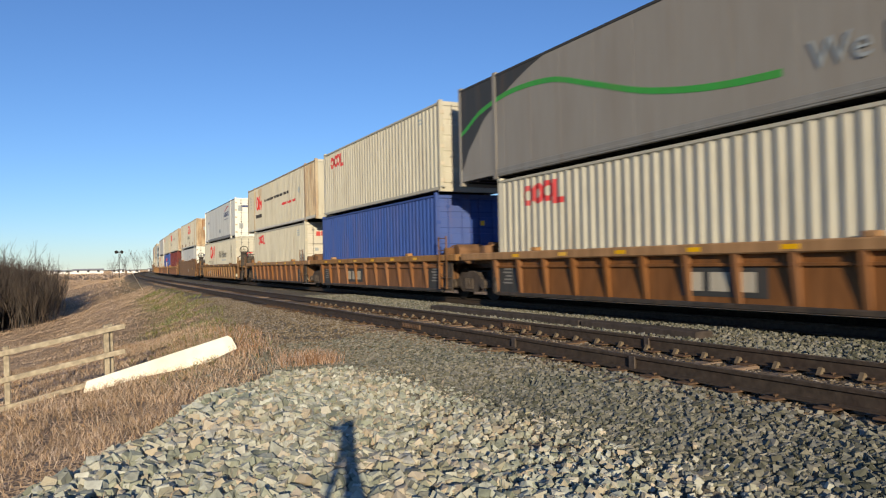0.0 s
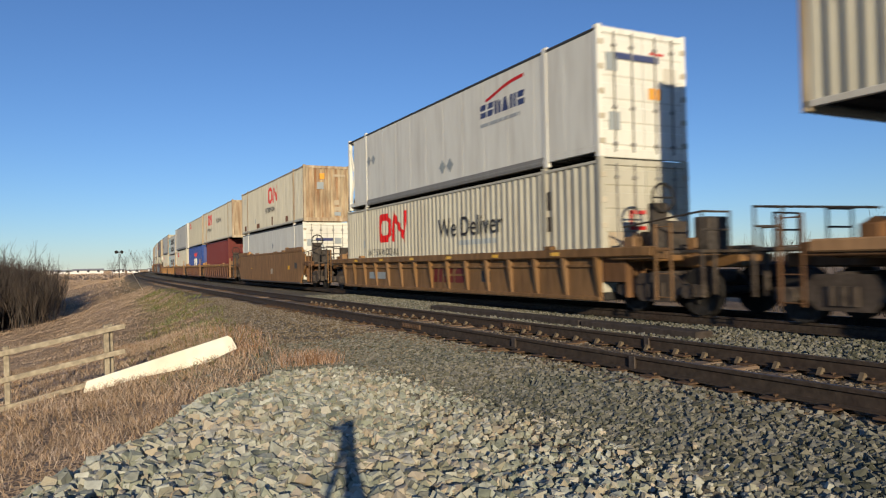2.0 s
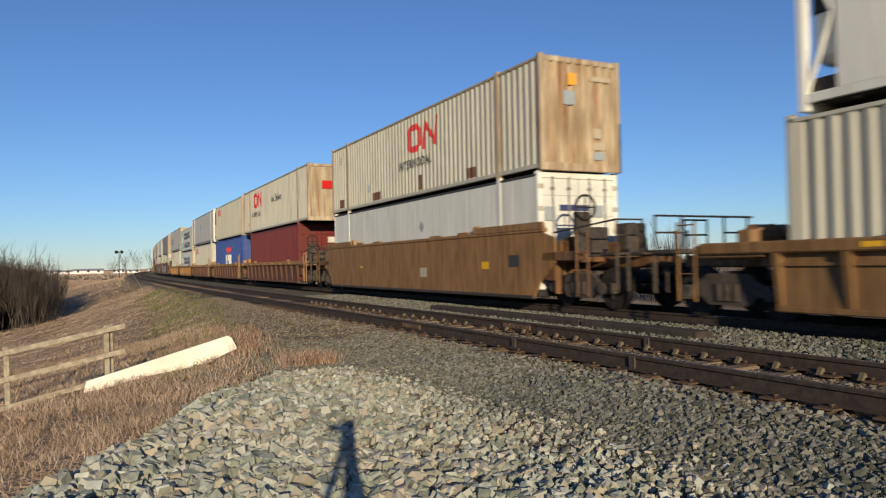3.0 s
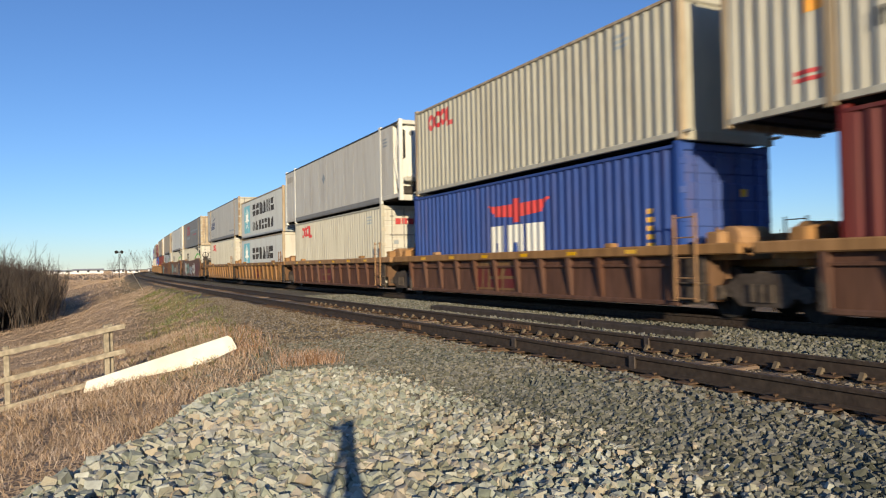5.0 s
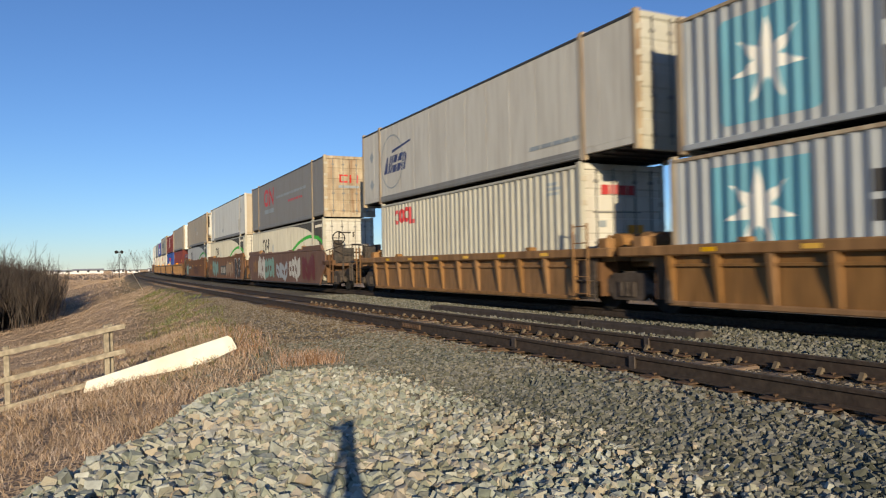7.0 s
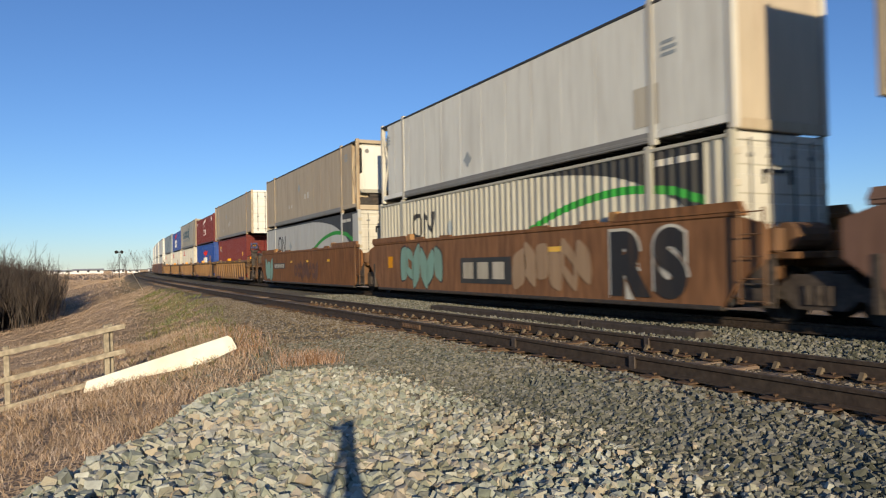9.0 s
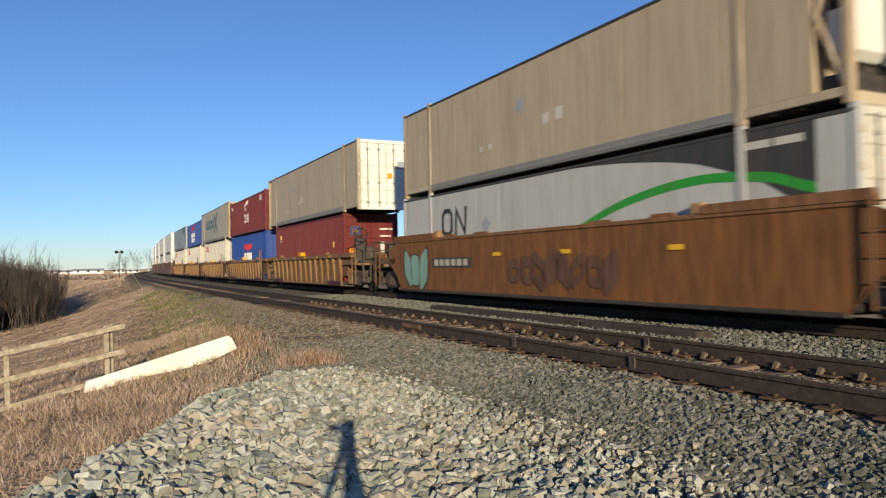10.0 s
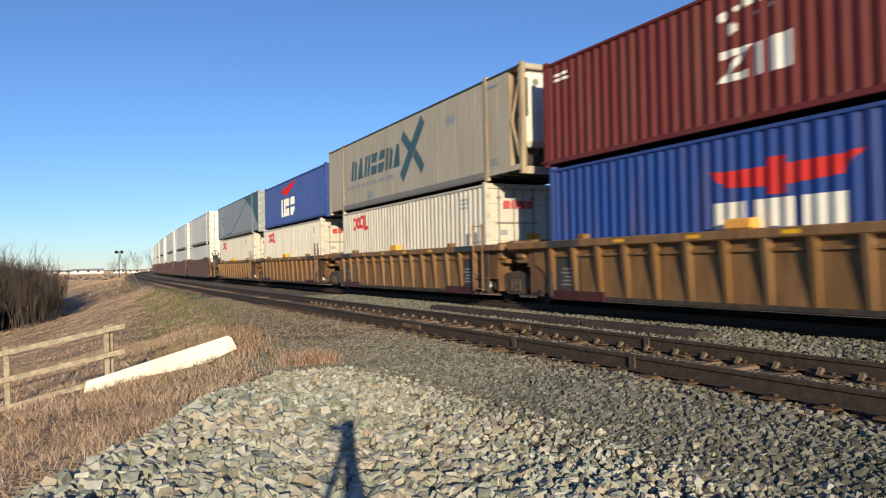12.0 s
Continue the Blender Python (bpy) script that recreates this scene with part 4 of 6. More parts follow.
    for i, (name, mname, strips) in enumerate(decals):
        for piece in strips if isinstance(strips[0], list) else [strips]:
            part(name, strip_mesh(prof, w, 2 * hl, piece, 0.004 + 0.002 * i), M[mname], car)
    for body_text, size, h, z, mname in texts:
        text_part(body_text, size, h, z, 2 * hl, w, M["pale"], car, "letter_outline", 0.17)
        text_part(body_text, size, h, z, 2 * hl, w + 0.012, M[mname], car, "graffiti", 0.11)
    return car


# ---- the train ----
MOVERS = []      # (thing, place along the line at 0 s, height)


def oocl(h=1.2, z=2.05):
    """Three linked rings and a foot, tilted a little."""
    out = []
    for k in (0.0, 0.42, 0.84):
        ring = [(h + k + 0.22 + 0.19 * math.cos(a), z + 0.30 + 0.06 * k + 0.20 * math.sin(a)) for a in (0.4 + math.pi * i / 4 for i in range(8))]
        out.append(ribbon(ring, 0.13, True))
    return ("logo", "coral", out + [[bar(h + 1.26, h + 1.4, z + 0.02, z + 0.6)], [bar(h + 1.4, h + 1.66, z + 0.02, z + 0.16)]])


def oocl_box(y_rear, y_front, label="pale corrugated container with a coral logo, in a well car", end="doors", mat="cream", extra=()):
    W = 2.5
    c = container(y_rear - y_front, 2.9, W, "corr", M[mat], end=end, end_mat=M["pale"], label=label,
                  decals=(oocl(), ("code", "slate", small_bars(10.6, 2.5, 3, 0.6))) + tuple(extra),
                  end_marks=(("coral", -0.66, -0.45, 2.2, 2.42), ("coral", -0.4, -0.19, 2.21, 2.43), ("coral", -0.14, 0.07, 2.2, 2.42), ("coral", 0.12, 0.3, 2.2, 2.42), ("slate", -0.75, -0.55, 1.45, 1.6), ("grey_rail", -0.9, 0.5, 1.78, 1.81), ("orange", 0.1, 0.55, 1.15, 1.5)))
    return c


def place(ob, y_rear, y_front, z):
    MOVERS.append((ob, (y_rear + y_front) / 2, z))


def simple(L, H, style, mat, label, **kw):
    kw.setdefault("end", "doors")
    return container(L, H, kw.pop("W", 2.5), style, M[mat], label=label, **kw)


LOW, UPP = 0.385, 3.32
SWOOSH = rounded([(8.2, 0.55), (9.6, 1.35), (11.3, 1.88), (13.2, 2.12), (14.8, 2.0), (15.6, 1.75)])


def swoosh_decals(mark):
    return (("panel", "charcoal", curve_strips(rounded([(8.2, 2.83), (10.0, 2.78), (11.6, 2.66), (13.2, 2.42), (14.6, 1.95), (15.6, 1.4)]), 2.82)),
            ("swoosh", "green", curve_strips(SWOOSH, 0.17)), ("logo", "black", twin_mark(2.9, 1.5, 1.65, 0.85, 0.14)), ("sign", "slate", diamond(5.6, 1.75, 0.25)),
            ("code", "pale", line_bars(14.3, 15.4, 2.5, 0.13, 5, 0.06)))


def build_boxes():
    # stack by stack from the head of the train
    c = simple(16.15, 2.86, "smooth", "silver", "silver grey smooth-sided container with a green swoosh, on upper tier", rails=M["grey_rail"],
               decals=(("panel", "charcoal", curve_strips(rounded([(0.02, 0.3), (0.6, 1.0), (1.5, 1.75), (3.0, 2.4), (4.6, 2.8)]), 2.80)),
                       ("swoosh", "green", curve_strips(rounded([(0.1, 1.5), (1.2, 1.95), (2.8, 2.2), (4.7, 2.08), (6.4, 1.56), (7.8, 1.12), (9.3, 0.84), (10.9, 0.72)]), 0.13))),
               texts=(("We Deliver", 0.66, 11.4, 0.62, "slate"),))
    place(c, 18.58, 2.43, UPP)
    place(oocl_box(16.45, 4.3), 16.45, 4.3, LOW)
    c = simple(11.95, 2.84, "corr", "cream", "cream corrugated container with a coral logo, on upper tier", decals=(oocl(1.0, 2.0), ("code", "slate", small_bars(10.3, 2.45, 2, 0.5))))
    place(c, 31.78, 19.85, UPP)
    c = simple(11.95, 2.9, "corr", "blue", "plain blue corrugated container set low in a well car", end_marks=(("yellow", 0.35, 0.5, 1.9, 2.05),))
    place(c, 32.13, 20.2, LOW)
    c = simple(15.95, 2.86, "corr", "cream", "grimy cream corrugated container with a red logo, on upper tier", rails=M["pale"], posts=M["rusty"],
               decals=(("logo", "red", twin_mark(2.5, 1.35, 1.5, 0.85, 0.17)), ("caption", "black", line_bars(2.4, 4.1, 0.85, 0.22, 2, 0.06) + line_bars(4.8, 10.8, 1.72, 0.15, 4)),
                       ("tagline", "coral", line_bars(9.2, 12.2, 1.18, 0.13, 8)), ("patch", "taupe", [bar(2.05, 2.5, 1.85, 2.6), bar(3.0, 4.0, 2.25, 2.66), bar(3.6, 4.0, 1.9, 2.3)]),
                       ("code", "slate", small_bars(0.6, 2.2, 4, 0.4, 0.12)), ("sign", "slate", diamond(12.9, 1.7, 0.22)), ("stain", "rusty", [bar(14.05, 15.75, 0.22, 2.72)])), end="plain",
               end_marks=(("tan", 0.0, 0.5, 1.1, 1.7),))
    place(c, 49.22, 33.27, UPP)
    place(oocl_box(47.4, 35.28), 47.4, 35.28, LOW)
    c = simple(16.1, 2.86, "smooth", "white", "white refrigerated container with dark blue lettering on upper tier", rails=M["grey_rail"], posts=M["white"], rear="reefer", W=2.58,
               decals=(("logo", "navy", mark_blocks(11.0, 1.75, 6, 0.32, 0.36, 0.06)), ("accent", "red", curve_strips(rounded([(11.3, 2.2), (12.4, 2.42), (13.2, 2.48)]), 0.09)),
                       ("tagline", "bluegrey", line_bars(11.0, 13.0, 1.5, 0.09, 2, 0.05)), ("sign", "slate", diamond(2.35, 1.75, 0.2) + diamond(2.8, 1.75, 0.2) + diamond(8.6, 0.72, 0.22) + diamond(9.1, 0.72, 0.22))),
               end_marks=(("navy", -0.85, 0.45, 2.18, 2.32), ("red", 0.2, 0.6, 2.36, 2.41), ("orange", 0.15, 0.5, 1.35, 1.6), ("slate", -1.05, -0.75, 1.9, 2.3), ("slate", -1.0, -0.7, 0.6, 1.0), ("pale", 0.6, 0.95, 1.7, 2.1)))
    place(c, 70.1, 54.0, UPP)
    c = simple(16.35, 2.9, "corr", "cream", "cream corrugated container with large red logo, in yellow car", posts=M["cream"], W=2.58,
               decals=(("logo", "red", twin_mark(3.4, 1.5, 2.6, 1.05, 0.26)), ("tagline", "slate", line_bars(9.8, 12.0, 1.22, 0.14, 6, 0.08)),
                       ("sign", "slate", diamond(1.9, 1.5, 0.2)), ("code", "black", [bar(14.2, 14.5, 1.9, 2.35), bar(14.2, 14.5, 1.4, 1.75)])),
               texts=(("I N T E R M O D A L", 0.34, 2.4, 1.04, "black"), ("We Deliver", 0.8, 8.5, 1.5, "black")),
               end_marks=(("red", -0.5, -0.05, 1.7, 1.78), ("red", -0.5, -0.42, 1.35, 1.78), ("red", -0.5, -0.05, 1.35, 1.43), ("red", 0.1, 0.18, 1.35, 1.78), ("red", 0.5, 0.58, 1.35, 1.78), ("slate", -0.7, 0.6, 1.05, 1.17), ("taupe", -1.1, -0.6, 0.95, 1.3)))
    place(c, 70.34, 53.98, LOW)
    c = simple(16.2, 2.84, "corr", "cream", "rust-stained cream corrugated container with a red logo, on upper tier", posts=M["rusty"], end="corr", end_mat=paint("rust_streaked_cream", (0.46, 0.38, 0.26), (0.22, 0.09, 0.03), 0.3, 0.6, 0.95, (0.40, 0.68), (0.20, 0.085, 0.035)),
               decals=(("logo", "red", twin_mark(8.2, 1.5, 2.4, 0.95, 0.22)), ("sign", "slate", diamond(4.4, 0.7, 0.2)), ("stain", "rust", [bar(1.0, 1.5, 0.2, 0.55), bar(4.9, 5.6, 0.2, 0.5), bar(9.0, 9.35, 0.2, 0.7), bar(12.4, 12.9, 0.2, 0.5)]), ("code", "slate", small_bars(1.0, 2.3, 3, 0.4))),
               texts=(("INTERMODAL", 0.42, 7.5, 1.0, "black"),), end_marks=(("slate", -0.55, -0.2, 1.65, 2.0), ("orange", -0.4, -0.15, 2.15, 2.45), ("slate", 0.35, 0.7, 0.3, 0.5), ("taupe", 0.35, 0.6, 0.85, 1.1), ("taupe", 0.35, 0.75, 0.55, 0.75), ("taupe", 0.3, 0.95, 2.3, 2.42)))
    place(c, 93.32, 77.05, UPP)
    c = simple(15.8, 2.9, "smooth", "white", "white smooth-sided container with barred doors, set in a gold well car", rails=M["grey_rail"], posts=M["white"],
               decals=(("sign", "slate", diamond(9.0, 1.9, 0.2)),), end_marks=(("navy", -0.6, 0.3, 1.95, 2.1), ("slate", -1.05, -0.75, 1.7, 2.05), ("slate", 0.4, 0.75, 1.8, 2.1)))
    place(c, 93.05, 77.27, LOW)
    c = simple(16.1, 2.84, "corr", "cream", "cream corrugated container with a large red logo, on upper tier", posts=M["rusty"],
               decals=(("logo", "red", twin_mark(3.2, 1.55, 2.4, 0.95, 0.24)), ("sign", "orange", [bar(1.6, 1.9, 1.55, 2.1)]), ("code", "coral", small_bars(1.4, 0.6, 2, 0.6))
                       ), texts=(("INTERMODAL", 0.42, 2.7, 1.0, "black"), ("We Deliver", 0.55, 8.2, 1.55, "black")), end="plain", end_mat=M["rusty"], end_marks=(("red", -0.5, 0.4, 1.6, 2.0),))
    place(c, 113.3, 97.2, UPP)
    c = simple(12.1, 2.9, "corr", "maroon", "maroon corrugated container set low in a well car", end_marks=(("pale", 0.3, 0.7, 1.9, 2.2),))
    place(c, 111.2, 99.1, LOW)
    c = simple(11.85, 2.8, "corr", "cream", "streaked cream corrugated container with a coral logo, on upper tier", posts=M["rusty"], decals=(oocl(1.0, 1.95), ("code", "slate", small_bars(10.0, 2.4, 3, 0.5))), end="plain", end_mat=M["cream"])
    place(c, 126.05, 114.3, UPP)
    eagle = [(4.8, 5.1, 2.2, 2.25, 1.98, 2.2), (5.1, 6.05, 1.92, 2.2, 1.86, 2.2), (6.05, 6.4, 1.72, 2.34, 1.72, 2.34), (6.4, 7.35, 1.86, 2.2, 1.92, 2.22), (7.35, 7.65, 2.0, 2.22, 2.22, 2.27)]
    apl = [bar(4.9, 5.6, 0.8, 1.66), bar(5.8, 6.5, 0.8, 1.66), bar(6.7, 7.4, 0.8, 1.66)]
    slots = [bar(5.17, 5.33, 0.8, 1.2), bar(6.07, 6.23, 0.8, 1.2)]
    c = simple(11.9, 2.9, "corr", "blue", "blue corrugated container with red wings and white blocks", decals=(("logo", "red", eagle), *[("mark", "white", [one]) for one in apl], *[("slot", "blue", [one]) for one in slots], ("code", "yellow", small_bars(11.0, 1.6, 5, 0.25, 0.1))), end_marks=(("yellow", 0.4, 0.55, 1.9, 2.05),))
    place(c, 126.25, 114.36, LOW)
    c = simple(15.85, 2.84, "smooth", "pale", "pale grey refrigerated container with smooth sides, on upper tier", rails=M["grey_rail"], posts=M["white"], end="reefer",
               decals=(("sign", "slate", diamond(6.9, 1.75, 0.24)), ("code", "slate", small_bars(14.3, 2.3, 3, 0.5)), ("label_patch", "tan", [bar(0.4, 1.5, 2.2, 2.5)])))
    place(c, 143.25, 127.4, UPP)
    place(oocl_box(141.37, 129.25), 141.37, 129.25, LOW)
    star = poly([(1.1, 0.35), (2.8, 0.35), (2.9, 0.45), (2.9, 2.1), (2.8, 2.2), (1.1, 2.2), (1.0, 2.1), (1.0, 0.45)])
    burst = star_rays(1.95, 1.3, 0.74)
    word = mark_blocks(3.9, 1.38, 6, 0.82, 0.75, 0.2, 0.3)
    word2 = mark_blocks(3.9, 0.42, 7, 0.68, 0.6, 0.18, 0.3)
    c = simple(12.1, 2.56, "corr", "bluegrey", "light grey corrugated container with teal star and black blocks", posts=M["rusty"], decals=(("emblem", "teal", star), ("star", "white", burst), ("mark", "black", word), ("mark", "black", word2)), end="plain", end_mat=M["slate"])
    place(c, 156.08, 143.97, 3.02)
    c = simple(12.2, 2.6, "corr", "bluegrey", "light grey corrugated container with teal star, in a car", posts=M["rusty"], decals=(("emblem", "teal", [bar(1.0, 2.9, 0.75, 2.3)]), ("star", "white", [(r[0], r[1], *[v + 0.2 for v in r[2:]]) for r in burst]), ("mark", "black", mark_blocks(3.9, 1.18, 6, 0.82, 0.75, 0.2, 0.3))), end="plain", end_mat=M["pale"])
    place(c, 156.34, 144.1, LOW)
    ring = ribbon([(2.95 + 1.0 * math.cos(math.pi * i / 12), 1.45 + 0.95 * math.sin(math.pi * i / 12)) for i in range(24)], 0.045, True)
    c = simple(15.7, 2.84, "smooth", "pale", "pale grey smooth-sided container with a navy ring logo, on upper tier", rails=M["grey_rail"], posts=M["rusty"], end_mat=M["cream"],
               decals=(("logo", "navy", mark_blocks(2.2, 1.05, 5, 0.34, 0.6, 0.05, lean=0.35) + [[(3.0, 4.6, 1.75, 1.85, 1.95, 2.02)]]), ("ring", "slate", ring), ("sign", "slate", diamond(1.0, 1.85, 0.22) + diamond(1.0, 0.8, 0.22)), ("tagline", "slate", line_bars(11.8, 13.8, 0.5, 0.1, 6, 0.05))))
    place(c, 172.82, 157.15, UPP)
    place(oocl_box(170.95, 159.02), 170.95, 159.02, LOW)
    c = simple(16.1, 2.84, "smooth", "silver", "taupe-grey smooth container with red logo and stained cream doors", rails=M["grey_rail"], posts=M["rusty"], end_mat=M["rusty"],
               decals=(("logo", "red", twin_mark(3.7, 1.4, 2.5, 1.0, 0.22)), ("caption", "slate", line_bars(3.7, 6.2, 0.95, 0.24, 2, 0.08) + line_bars(6.8, 13.0, 1.65, 0.14, 3)), ("tagline", "coral", line_bars(9.5, 12.3, 1.25, 0.12, 8))),
               end_marks=(("red", -0.5, -0.1, 1.9, 1.97), ("red", -0.5, -0.43, 1.6, 1.97), ("red", -0.5, -0.1, 1.6, 1.67), ("red", 0.0, 0.07, 1.6, 1.97), ("red", 0.33, 0.4, 1.6, 1.97), ("slate", -0.55, 0.45, 1.35, 1.47)))
    place(c, 194.0, 177.95, UPP)
    for r, f in ((193.85, 178.2), (212.9, 196.65)):
        c = simple(r - f, 2.9, "corr", "cream", "cream corrugated container with black logo and green swoosh", end_mat=M["pale"], decals=swoosh_decals("n"), end_marks=(("black", -0.5, 0.1, 2.2, 2.26), ("black", -0.5, -0.44, 2.0, 2.26), ("black", 0.2, 0.26, 2.0, 2.26)))
        place(c, r, f, LOW)
    c = simple(16.12, 2.86, "smooth", "white", "off-white smooth-sided container with a grimy panelled end, on upper tier", rails=M["grey_rail"], posts=M["pale"], end="plain", end_mat=M["taupe"], rear="reefer",
               decals=(("sign", "slate", diamond(6.6, 0.75, 0.24)), ("code", "slate", small_bars(14.4, 1.9, 3, 0.5) + small_bars(0.5, 2.3, 3, 0.5)), ("label_patch", "tan", [bar(13.6, 14.3, 0.4, 1.2)])))
    place(c, 212.7, 196.58, UPP)
    c = simple(16.1, 2.86, "smooth", "taupe", "taupe grimy refrigerated container with smooth sides, on upper tier", rails=M["grey_rail"], posts=M["rusty"], end="reefer",
               decals=(("sign", "slate", diamond(7.3, 1.75, 0.24)), ("spot", "pale", [bar(8.3, 8.55, 1.1, 1.35), bar(8.8, 9.1, 1.1, 1.4), bar(5.2, 5.4, 0.85, 1.0), bar(5.7, 5.9, 0.85, 1.0)]), ("code", "slate", small_bars(14.6, 2.35, 3, 0.5))))
    place(c, 231.45, 215.35, UPP)
    c = simple(16.3, 2.9, "smooth", "ash", "pale grey smooth container with black logo and green swoosh", rails=M["silver"], end_mat=M["pale"], decals=swoosh_decals("s"), end_marks=(("black", -0.5, 0.1, 2.2, 2.26), ("black", -0.5, -0.44, 2.0, 2.26), ("orange", 0.7, 0.85, 1.6, 1.9)))
    place(c, 231.57, 215.25, LOW)
    c = simple(15.65, 2.86, "smooth", "taupe", "taupe smooth-sided container with cream barred doors overhanging a maroon one", rails=M["grey_rail"], posts=M["rusty"], end_mat=M["white"], rear="reefer",
               decals=(("sign", "slate", diamond(5.6, 1.75, 0.24)), ("spot", "pale", [bar(6.6, 6.85, 0.9, 1.15), bar(7.1, 7.4, 0.95, 1.25), bar(4.0, 4.2, 0.6, 0.75), bar(4.4, 4.6, 0.65, 0.8)])), end_marks=(("slate", 0.5, 0.8, 1.7, 2.0), ("orange", 0.05, 0.25, 1.3, 1.5)))
    place(c, 251.62, 235.97, UPP)
    c = simple(12.1, 2.9, "corr", "maroon", "maroon corrugated container with barred doors, in a gold well car", decals=(("sign", "yellow", [bar(1.0, 1.25, 2.2, 2.4), bar(10.4, 10.65, 1.5, 1.75)]), ("code", "pale", small_bars(0.95, 2.15, 2, 0.25))),
               end_marks=(("navy", -0.95, -0.5, 1.95, 2.35), ("yellow", -0.85, -0.6, 2.1, 2.2), ("orange", -1.0, -0.5, 1.0, 1.4), ("yellow", -0.35, -0.15, 1.05, 1.25), ("pale", 0.4, 1.0, 2.2, 2.28), ("pale", 0.4, 0.9, 1.9, 1.97), ("pale", 0.4, 0.6, 1.2, 1.7), ("pale", 0.75, 1.0, 1.0, 1.6)))
    place(c, 249.9, 237.85, LOW)
    c = simple(12.0, 2.5, "corr", "maroon", "maroon corrugated container with white blocks and dots, on upper tier", decals=(("mark", "white", [ribbon([(5.36, 1.3), (5.86, 1.3), (5.42, 0.88), (5.92, 0.88)], 0.15), [bar(6.04, 6.22, 0.8, 1.35)], [bar(6.32, 6.78, 0.8, 1.38)]]), ("dot", "white", [d for h, z, r in ((5.42, 1.98, 0.1), (5.72, 2.05, 0.06), (5.95, 2.1, 0.1), (6.25, 2.14, 0.13), (6.52, 2.18, 0.13), (5.6, 1.72, 0.12), (6.1, 1.86, 0.05), (6.4, 1.9, 0.05)) for d in star_rays(h, z, r, 6, 0.8)]), ("code", "white", small_bars(0.4, 2.1, 2, 0.7) + small_bars(10.4, 2.2, 3, 0.7))))
    place(c, 264.7, 252.7, UPP)
    c = simple(11.85, 2.9, "corr", "blue", "blue corrugated container with red wings, in a gold car", decals=(("logo", "red", eagle), *[("mark", "white", [one]) for one in apl], *[("slot", "blue", [one]) for one in slots]), end_marks=(("yellow", 0.4, 0.55, 1.9, 2.05),))
    place(c, 264.5, 252.65, LOW)
    c = simple(15.8, 2.84, "smooth", "tan", "tan refrigerated container with slanted green-grey lettering, on upper tier", rails=M["grey_rail"], posts=M["rusty"], end="reefer",
               decals=(("mark", "petrol", mark_blocks(2.9, 1.2, 7, 0.62, 0.8, 0.12, lean=0.2)), ("accent", "petrol", [ribbon([(8.1, 0.75), (9.9, 2.5)], 0.42), ribbon([(8.2, 2.25), (8.85, 1.72)], 0.36), ribbon([(9.2, 1.5), (9.85, 0.85)], 0.36)]), ("tagline", "slate", line_bars(2.4, 7.4, 0.85, 0.14, 4, 0.2)),
                       ("sign", "slate", diamond(4.9, 0.45, 0.2) + diamond(5.2, 0.45, 0.2) + diamond(11.7, 2.1, 0.2) + diamond(12.0, 2.1, 0.2)), ("code", "slate", small_bars(14.0, 2.5, 1, 0.9) + small_bars(14.2, 0.5, 2, 0.5))))
    place(c, 281.42, 265.6, UPP)
    place(oocl_box(279.64, 267.54, mat="pale"), 279.64, 267.54, LOW)
    c = simple(12.4, 2.46, "corr", "blue", "blue corrugated container with red emblem and white blocks", decals=(("logo", "red", [(4.2, 5.4, 1.75, 2.0, 1.65, 2.1), (5.4, 7.0, 1.65, 2.1, 2.2, 2.35)]), ("mark", "white", mark_blocks(4.0, 0.5, 3, 0.85, 0.95, 0.12, 0.36))))
    place(c, 294.45, 282.0, UPP)
    place(oocl_box(294.9, 282.86, mat="pale"), 294.9, 282.86, LOW)
    c = simple(16.2, 2.64, "smooth", "slate", "slate-grey smooth-sided container with a darker curve, on upper tier", rails=M["grey_rail"], decals=(("swoosh", "petrol", curve_strips(rounded([(4.0, 0.3), (6.0, 0.4), (9.0, 1.2), (12.0, 2.1), (14.5, 2.4)]), 0.12)), ("panel", "petrol", curve_strips(rounded([(10.5, 2.66), (12.5, 2.2), (14.5, 1.4), (16.0, 0.5)]), 2.6)), ("code", "navy", small_bars(2.0, 1.5, 2, 0.8, 0.25))))
    place(c, 312.5, 296.3, UPP)
    place(oocl_box(311.4, 297.8, mat="pale"), 311.4, 297.8, LOW)


def build_tail():
    """Uniform pairs of white boxes on plum-brown cars at the rear."""
    upper = simple(16.1, 2.86, "smooth", "white", "white smooth-sided container with barred doors, stacked at the rear", rails=M["grey_rail"], posts=M["white"], decals=(("sign", "slate", diamond(12.0, 1.6, 0.24)),), end_marks=(("slate", 0.3, 0.6, 1.8, 2.1), ("slate", 0.3, 0.6, 0.7, 1.0)))
    lower = simple(16.1, 2.9, "smooth", "white", "white smooth-sided container set low in a plum-brown car", rails=M["grey_rail"], posts=M["white"], end_marks=(("slate", -0.3, 0.3, 1.9, 2.05),))
    y = 317.7
    ends = []
    for i in range(9):
        for z, ob in ((UPP, upper), (LOW, lower)):
            place(ob if i == 0 else copy_thing(ob, Matrix()), y + 16.1, y, z)
        ends.append((y, y + 16.1))
        y += 18.6 if i % 3 != 2 else 22.5
    return ends


